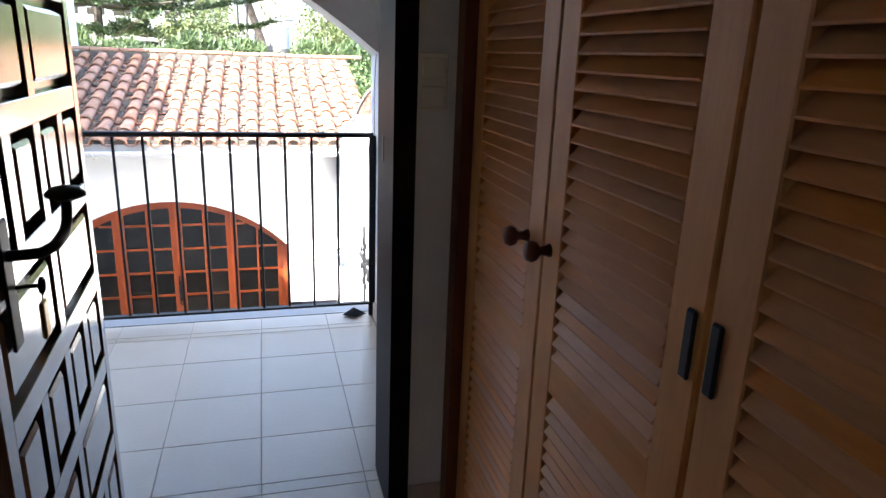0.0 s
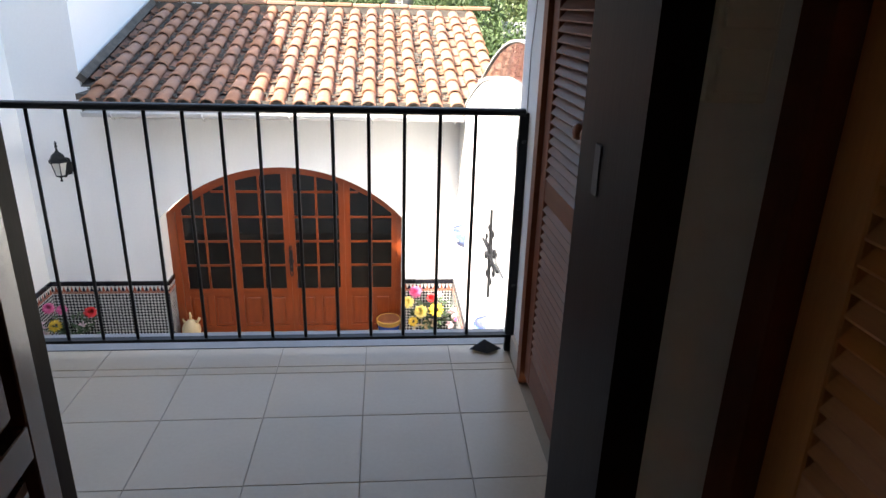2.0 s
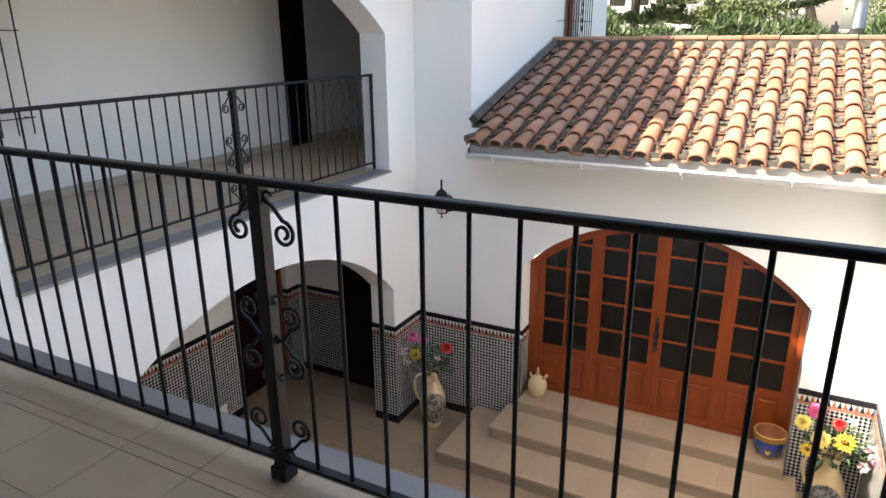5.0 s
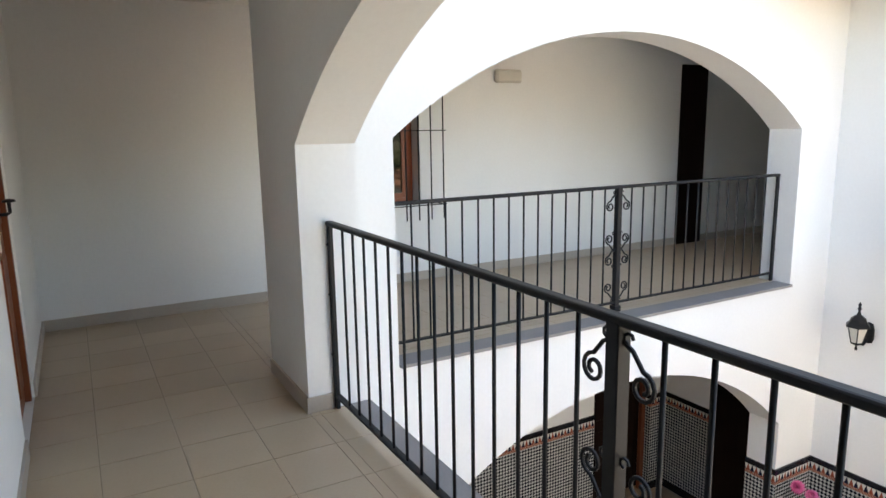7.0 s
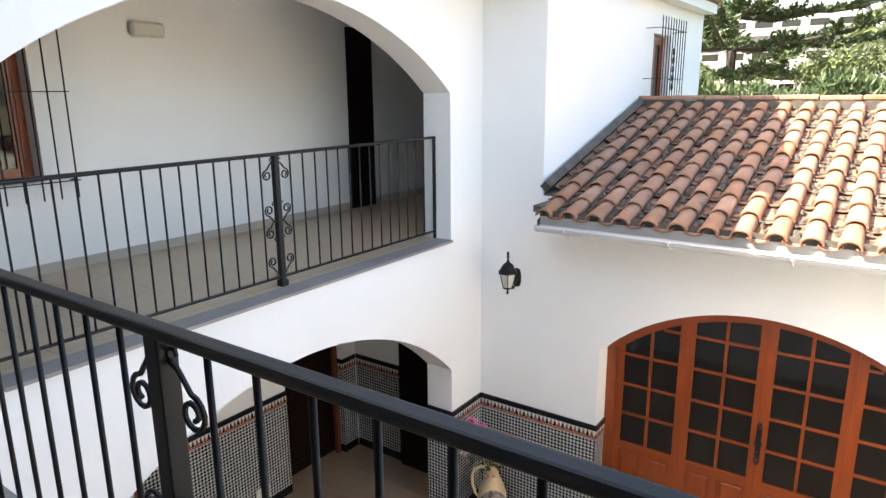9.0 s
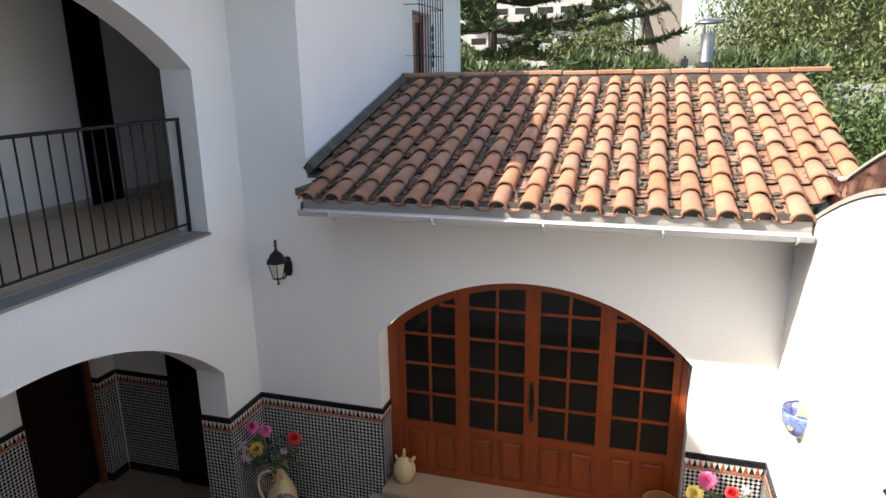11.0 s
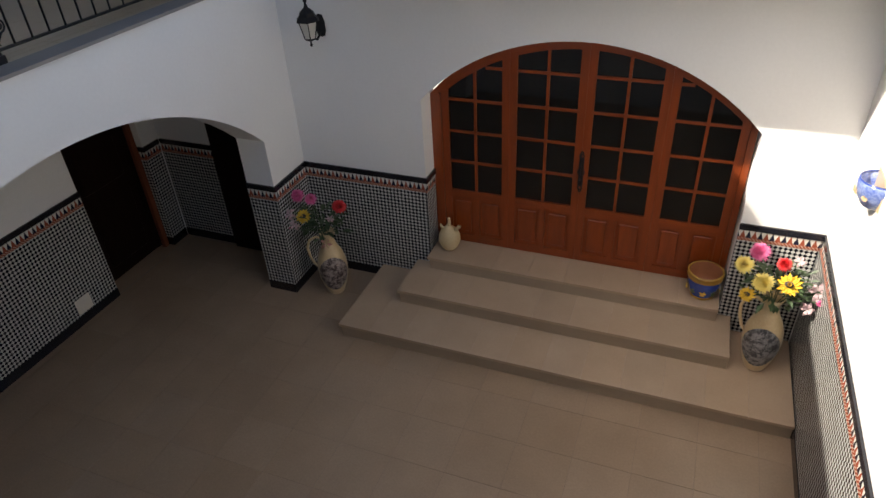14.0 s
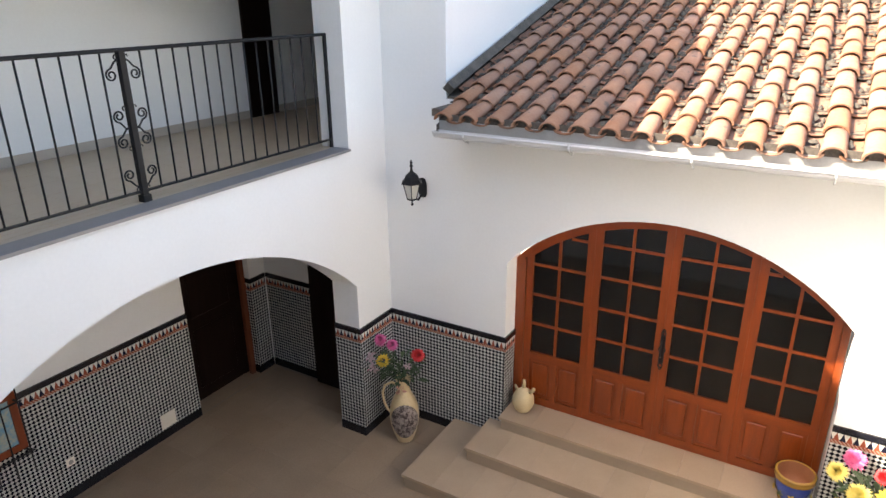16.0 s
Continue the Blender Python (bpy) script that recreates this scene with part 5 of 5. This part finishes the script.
part("arcade_door", boxed(-3.35, -2.55, 10.93, 10.98, ZG + 0.002, -1.05, bevel=0.005), M["dark_wood"], None, "dark wooden door in the arcade's end wall", category="door")
part("vent_cover", boxed(-4.03, -4.018, 9.24, 9.42, -3.0, -2.83, bevel=0.003), M["plastic"], None, "grey plastic cover plate low on the tiled wall", category="cover plate")
s = thing("wall_socket", "white plastic wall socket on the tiled wall", "wall socket", (-4.03, 8.28, -2.74))
part("plate", boxed(0, 0.010, -0.04, 0.04, -0.04, 0.04, bevel=0.003), M["plastic"], s)
part("inlet", lathe(bmesh.new(), [(0, 0), (0.022, 0.0), (0.024, 0.003), (0.0, 0.003)], 12), M["concrete"], s).matrix_basis = Matrix.Translation((0.0101, 0, 0)) @ Matrix.Rotation(radians(90), 4, "Y")
pw = thing("framed_picture", "sea picture in an orange wooden frame on the tiled wall", "picture", (-4.02, 7.55, -2.06))
bm = bmesh.new()
for y0, y1, z0, z1 in ((-0.42, -0.36, -0.28, 0.28), (0.36, 0.42, -0.28, 0.28), (-0.36, 0.36, -0.28, -0.22), (-0.36, 0.36, 0.22, 0.28)):
    box(bm, 0.0, 0.03, y0, y1, z0, z1)
part("frame", bm, M["door_wood"], pw)
part("canvas", boxed(0.002, 0.012, -0.36, 0.36, -0.22, 0.22), M["picture"], pw)
g2 = grille("black iron grille before the framed opening in the arcade", (-4.03, 7.45, 0), 90, 1.0, 0, 0, 8, 0.11, -2.55, -1.70, (-2.35, -1.85))


# ---- floors of single tiles ----
def tiled(name, label, rects, size, z, mat, ox, oy, gap=0.0026, thick=0.010):
    floor = part(name, boxed(rects[0][0] + 0.01, rects[0][0] + 0.02, rects[0][2] + 0.01, rects[0][2] + 0.02, z - 0.014, z - 0.013), M["grout"], None, label, kind="structure")
    mesh = None
    for x0, x1, y0, y1 in rects:
        i0, i1 = math.floor((x0 - ox) / size), math.ceil((x1 - ox) / size)
        j0, j1 = math.floor((y0 - oy) / size), math.ceil((y1 - oy) / size)
        for i in range(i0, i1):
            for j in range(j0, j1):
                a, b = max(ox + i * size, x0) + gap / 2, min(ox + (i + 1) * size, x1) - gap / 2
                c, d = max(oy + j * size, y0) + gap / 2, min(oy + (j + 1) * size, y1) - gap / 2
                if b - a < 0.02 or d - c < 0.02:
                    continue
                full = abs(b - a - size + gap) < 1e-4 and abs(d - c - size + gap) < 1e-4
                if full and mesh:
                    ob = new("floor_tile", mesh)
                    ob.parent = floor
                else:
                    w, h = (b - a) / 2, (d - c) / 2
                    bm = boxed(-w, w, -h, h, -thick, 0)
                    top = [e for e in bm.edges if all(v.co.z > -1e-6 for v in e.verts)]
                    bmesh.ops.bevel(bm, geom=top, offset=0.0009, segments=1, affect="EDGES")
                    ob = part("floor_tile", bm, mat, floor)
                    if full:
                        mesh = ob.data
                ob.location = ((a + b) / 2, (c + d) / 2, z)
    return floor


TS, TX, TY = 0.3415, 2.004, 4.735
tiled("gallery_floor", "beige square floor tiles of the gallery", [(XW, 2.25, YW, 5.71), (-1.79, 2.25, 5.71, 5.912)], TS, 0.0, M["floor_tile"], TX, TY)
tiled("doorway_floor", "beige square floor tiles in the doorway", [(1.186, 2.047, 4.23, YW)], TS, 0.0, M["floor_tile"], TX, TY)
tiled("wing_floor", "beige square floor tiles of the side wing", [(XW, XL - T, 5.71, 13.3), (XL - T, XL - 0.155, 6.425, 10.38)], TS, 0.0, M["floor_tile"], TX, TY)
tiled("room_floor", "beige square floor tiles of the first room", [(-1.0, 2.25, 0.9, 4.23)], TS, 0.0, M["floor_tile"], TX, TY)
tiled("courtyard_floor", "pale brown stone paving of the courtyard", [(-4.03, XR, YB, YF)], 0.45, ZG, M["court_floor"], 0.1, 0.2, gap=0.0025)
tiled("arcade_floor", "pale brown stone paving behind the arch", [(-5.2, -4.05, 9.75, 11.0)], 0.45, ZG, M["court_floor"], 0.1, 0.2, gap=0.0025)
part("strike_plate", boxed(2.0455, 2.0478, 4.365, 4.390, 1.09, 1.165, bevel=0.001), M["iron_grey"], None, "worn metal lock strike plate on the dark door frame", category="lock plate")

# ---- beyond the roof ----
slab("ground", -300, 300, -60, 500, ZG - 0.6, ZG - 0.31, M["earth"])


def leaf_mesh(name, centres, dirs, length, width, mat, parent, seed, label="", kind=""):
    """Many small four-sided leaves, each from its centre along its direction."""
    rs = np.random.RandomState(seed)
    n = len(centres)
    d = dirs / np.linalg.norm(dirs, axis=1)[:, None]
    s = np.cross(d, rs.normal(size=(n, 3)))
    s /= np.linalg.norm(s, axis=1)[:, None] + 1e-9
    L = (length * rs.uniform(0.6, 1.3, n))[:, None]
    W = (width * rs.uniform(0.6, 1.3, n))[:, None]
    v = np.stack([centres, centres + d * L * 0.5 + s * W, centres + d * L, centres + d * L * 0.5 - s * W], 1).reshape(-1, 3)
    me = bpy.data.meshes.new(name)
    f = np.arange(4 * n).reshape(-1, 4)
    me.from_pydata(v.tolist(), [], f.tolist())
    me.materials.append(mat)
    ob = new(name, me)
    ob.parent = parent
    return tagged(ob, label, "", "", kind)


def araucaria(x, y, base, top, seed, first, reach):
    rs = np.random.RandomState(seed)
    t = thing("araucaria_tree", "dark green araucaria with level whorled branches behind the roof", "tree", (x, y, base))
    bm = bmesh.new()
    H = top - base
    tube(bm, [(0, 0, H * k / 8) for k in range(9)], 0.2, 8, radii=[0.20 * (1 - k / 9.5) for k in range(9)])
    part("trunk", bm, M["bark"], t)
    C, D = [], []
    z = first - base
    w = 0
    while z < H - 0.3:
        R = reach * (1 - (z - (first - base)) / (H - (first - base)) * 0.75)
        m = 6
        for k in range(m):
            a = k * math.tau / m + w * 0.5 + rs.uniform(-.15, .15)
            L = R * rs.uniform(0.8, 1.08)
            pts = []
            for i in range(9):
                s = i / 8
                pts.append(Vector((math.cos(a) * L * s, math.sin(a) * L * s, z + L * (-0.10 * s + 0.20 * s * s) + 0.03 * rs.normal())))
            lim = bmesh.new()
            tube(lim, pts, 0.03, 5, radii=[0.055 * (1 - 0.85 * i / 8) for i in range(9)])
            part("limb", lim, M["bark"], t)
            for i in range(int(L * 20)):
                s = rs.uniform(0.12, 1.0)
                q = pts[min(int(s * 8), 7)].lerp(pts[min(int(s * 8) + 1, 8)], s * 8 % 1)
                side = 1 if i % 2 else -1
                bl = 0.62 * (1.1 - 0.6 * s) * rs.uniform(0.6, 1.2)
                dd = Vector((math.cos(a + side * 1.0), math.sin(a + side * 1.0), rs.uniform(0.05, 0.45)))
                nn = 26
                for u in np.linspace(0.05, 1, nn):
                    cc = q + dd * bl * u
                    C.append(cc)
                    D.append(Vector(rs.normal(size=3)) * 0.55 + dd * 0.9 + Vector((0, 0, 0.45)))
        z += rs.uniform(0.62, 0.85)
        w += 1
    leaf_mesh("needles", np.array([tuple(c) for c in C]), np.array([tuple(c) for c in D]), 0.15, 0.022, M["needle"], t, seed)
    return t


araucaria(-2.90, 25.0, ZG, 9.5, 4, 1.75, 5.4)


def weeping(name, label, x, y, base, height, radius, seed, count, mat, strands=True, trunk=True):
    rs = np.random.RandomState(seed)
    t = thing(name, label, "tree" if trunk else "bush", (x, y, base))
    if trunk:
        bm = bmesh.new()
        tube(bm, [(0, 0, 0), (0.1, 0.05, height * 0.25), (-0.1, 0.1, height * 0.5), (0.1, 0, height * 0.75)], 0.2, 8, radii=[0.24, 0.18, 0.13, 0.06])
        part("trunk", bm, M["bark"], t)
        for k in range(9):
            lim = bmesh.new()
            a = rs.uniform(0, math.tau)
            z0 = height * rs.uniform(0.3, 0.65)
            e = Vector((math.cos(a) * radius * 0.7, math.sin(a) * radius * 0.7, z0 + height * 0.22))
            tube(lim, [(0, 0, z0), (e.x * 0.45, e.y * 0.45, z0 + height * 0.14), tuple(e)], 0.05, 5, radii=[0.09, 0.06, 0.02])
            part("limb", lim, M["bark"], t)
    C, D = [], []
    nclump = max(20, count // 220)
    for c in range(nclump):
        a, el, rr = rs.uniform(0, math.tau), rs.uniform(-0.35, 1.0), rs.uniform(0.35, 1.0) ** 0.5
        cx, cy = math.cos(a) * math.cos(el) * radius * rr, math.sin(a) * math.cos(el) * radius * rr
        cz = height * 0.55 + math.sin(el) * height * 0.42 * rr
        n = count // nclump
        if strands:
            for sdx in range(8):
                ox, oy = rs.normal(scale=radius * 0.11, size=2)
                ln = rs.uniform(0.6, 1.9)
                m = n // 8
                u = np.linspace(0, 1, m)
                P = np.stack([cx + ox + 0.12 * np.sin(u * 3 + sdx), cy + oy + 0.1 * u, cz - ln * u], 1) + rs.normal(scale=0.05, size=(m, 3))
                C.append(P)
                D.append(rs.normal(size=(m, 3)) * 0.7 + np.array([0, 0, -0.7]))
        else:
            P = np.array([cx, cy, cz]) + rs.normal(scale=radius * 0.16, size=(n, 3))
            C.append(P)
            D.append(rs.normal(size=(n, 3)) + np.array([0, 0, 0.4]))
    leaf_mesh("crown", np.concatenate(C), np.concatenate(D), 0.13 if strands else 0.10, 0.019 if strands else 0.024, mat, t, seed)
    return t


weeping("pepper_tree", "light green weeping pepper tree behind the roof", 6.6, 22.0, ZG, 9.5, 3.7, 11, 90000, M["needle_far"])
weeping("pepper_tree", "tall light green pepper tree farther back", 10.5, 27.0, ZG, 12.0, 4.5, 12, 60000, M["needle_far"])
weeping("round_bush", "dense dark green bush close behind the tiled roof", 5.0, 16.3, ZG, 4.6, 1.9, 13, 26000, M["bush"], False, False)
weeping("round_bush", "dense dark green bush beside the sunlit wall", 7.6, 14.5, ZG, 4.4, 2.2, 14, 26000, M["bush"], False, False)
weeping("olive_tree", "small grey-green tree in the garden", 0.2, 22.5, ZG, 6.0, 1.25, 15, 14000, M["needle_far"], False, True)


def hedge():
    rs = np.random.RandomState(21)
    n = 26000
    x = rs.uniform(-6, 4.2, n)
    top = 1.42 + 0.12 * np.sin(x * 2.3) + 0.1 * np.sin(x * 5.1)
    P = np.stack([x, 18.2 + rs.normal(scale=0.35, size=n), top - rs.exponential(0.35, n)], 1)
    D = rs.normal(size=(n, 3)) * 0.6 + np.array([0, 0, 1.0])
    h = leaf_mesh("hedge", P, D, 0.20, 0.014, M["needle"], None, 21, "spiky dark green hedge along the garden", "stuff")
    return h


hedge()
slab("garden_wall", -9, 9, 18.6, 18.8, ZG - 0.3, 1.05, M["facade"])


def palm(x, y, base, crown, seed):
    rs = np.random.RandomState(seed)
    t = thing("palm_tree", "tall leaning palm with drooping fronds", "palm", (x, y, base))
    cx, cy, cz = crown[0] - x, crown[1] - y, crown[2] - base
    bm = bmesh.new()
    tube(bm, [(cx * (k / 6) ** 1.6, cy * k / 6, cz * k / 6) for k in range(7)], 0.2, 8, radii=[0.32, 0.26, 0.22, 0.2, 0.2, 0.2, 0.17])
    part("trunk", bm, M["bark"], t)
    C, D = [], []
    fr = bmesh.new()
    for k in range(26):
        a, e = rs.uniform(0, math.tau), rs.uniform(-0.5, 1.1)
        L = rs.uniform(1.5, 2.1)
        pts = []
        for i in range(8):
            s = i / 7
            pts.append(Vector((cx + math.cos(a) * math.cos(e) * L * s, cy + math.sin(a) * math.cos(e) * L * s, cz + L * (math.sin(e) * s - 0.75 * s * s))))
        tube(fr, pts, 0.02, 4, radii=[0.03 * (1 - 0.8 * i / 7) for i in range(8)])
        for i in range(90):
            s = rs.uniform(0.1, 1)
            q = pts[min(int(s * 7), 6)].lerp(pts[min(int(s * 7) + 1, 7)], s * 7 % 1)
            sd = 1 if i % 2 else -1
            C.append(tuple(q))
            D.append((-math.sin(a) * sd + 0.4 * math.cos(a), math.cos(a) * sd + 0.4 * math.sin(a), -0.5))
    part("frond_ribs", fr, M["bark"], t)
    leaf_mesh("fronds", np.array(C), np.array(D), 0.5, 0.025, M["needle_far"], t, seed)


palm(2.7, 40.0, ZG, (0.65, 40.0, 5.0), 31)
palm(-9.0, 42.0, ZG, (-9.4, 42.0, 3.2), 32)
palm(-0.5, 46.0, ZG, (-0.7, 46.0, 4.2), 33)


def building(label, x0, x1, y0, y1, top, mat, floors, cols, wd=1.2, hd=1.2, rail=False):
    b = thing("apartment_building", label, "building", ((x0 + x1) / 2, y0, ZG))
    ox, oy = (x0 + x1) / 2, y0
    part("body", boxed(x0 - ox, x1 - ox, 0, y1 - y0, 0, top - ZG), mat, b)
    part("parapet", boxed(x0 - ox - 0.15, x1 - ox + 0.15, -0.15, y1 - y0 + 0.1, top - ZG, top - ZG + 0.25), M["facade"], b)
    fh = (top - ZG) / floors
    for f in range(floors):
        for c in range(cols):
            cx = x0 - ox + (x1 - x0) * (c + 0.5) / cols
            cz = fh * (f + 0.5)
            part("window", boxed(cx - wd / 2, cx + wd / 2, -0.05, 0.02, cz - hd / 2, cz + hd / 2), M["unlit_glass"], b)
            if rail:
                part("balcony", boxed(cx - wd * 0.75, cx + wd * 0.75, -0.9, -0.02, cz - hd / 2 - 0.2, cz - hd / 2 + 0.5), M["facade"], b)


building("long white apartment block far behind the trees", -26, 1.2, 62, 70, 2.7, M["facade"], 2, 12, 1.0, 1.0)
building("tall white apartment block with balconies", -17.5, -3.2, 78, 88, 8.6, M["facade"], 4, 6, 1.6, 1.2, True)
building("tan concrete tower block on the hillside", 0.5, 4.0, 70, 74, 8.6, M["facade_tan"], 4, 0, 0.6, 0.9)
building("low white house with a pale front", 1.5, 16, 60, 68, 1.3, M["facade"], 1, 5, 1.2, 1.0)

fl = thing("flue_chimney", "stainless steel chimney pipe with a flat cap above the roof ridge", "chimney", (2.12, 14.5, 0.9))
part("shaft", boxed(-0.18, 0.18, -0.18, 0.18, ZG - 0.31 - 0.9, 0.0), M["plaster"], fl)
part("pipe", lathe(bmesh.new(), [(0.078, 0.0), (0.078, 0.50), (0.083, 0.505), (0.083, 0.53), (0.078, 0.535), (0.078, 0.86)], 18), M["steel"], fl, smooth=True)
part("cap", lathe(bmesh.new(), [(0.0, 1.03), (0.10, 1.01), (0.172, 0.975), (0.172, 0.965), (0.0, 0.97)], 18), M["steel"], fl, smooth=True)
bm = bmesh.new()
for k in range(3):
    a = k * math.tau / 3
    tube(bm, [(0.078 * math.cos(a), 0.078 * math.sin(a), 0.84), (0.10 * math.cos(a), 0.10 * math.sin(a), 0.98)], 0.005, 4)
part("stay", bm, M["steel"], fl)
bm = bmesh.new()
tube(bm, [(1.88, 14.6, ZG - 0.31), (1.88, 14.6, 1.5)], 0.018, 6)
box(bm, 1.83, 1.92, 14.57, 14.63, 1.36, 1.46)
part("aerial_post", bm, M["iron_grey"], None, "thin post with a small box beside the chimney pipe", category="post")
for x in (0.75, 1.15):
    bm = bmesh.new()
    tube(bm, [(x, 36, ZG), (x, 36, 3.4)], 0.06, 6)
    part("street_pole", bm, M["iron_grey"], None, "slender grey pole beyond the garden", category="pole")
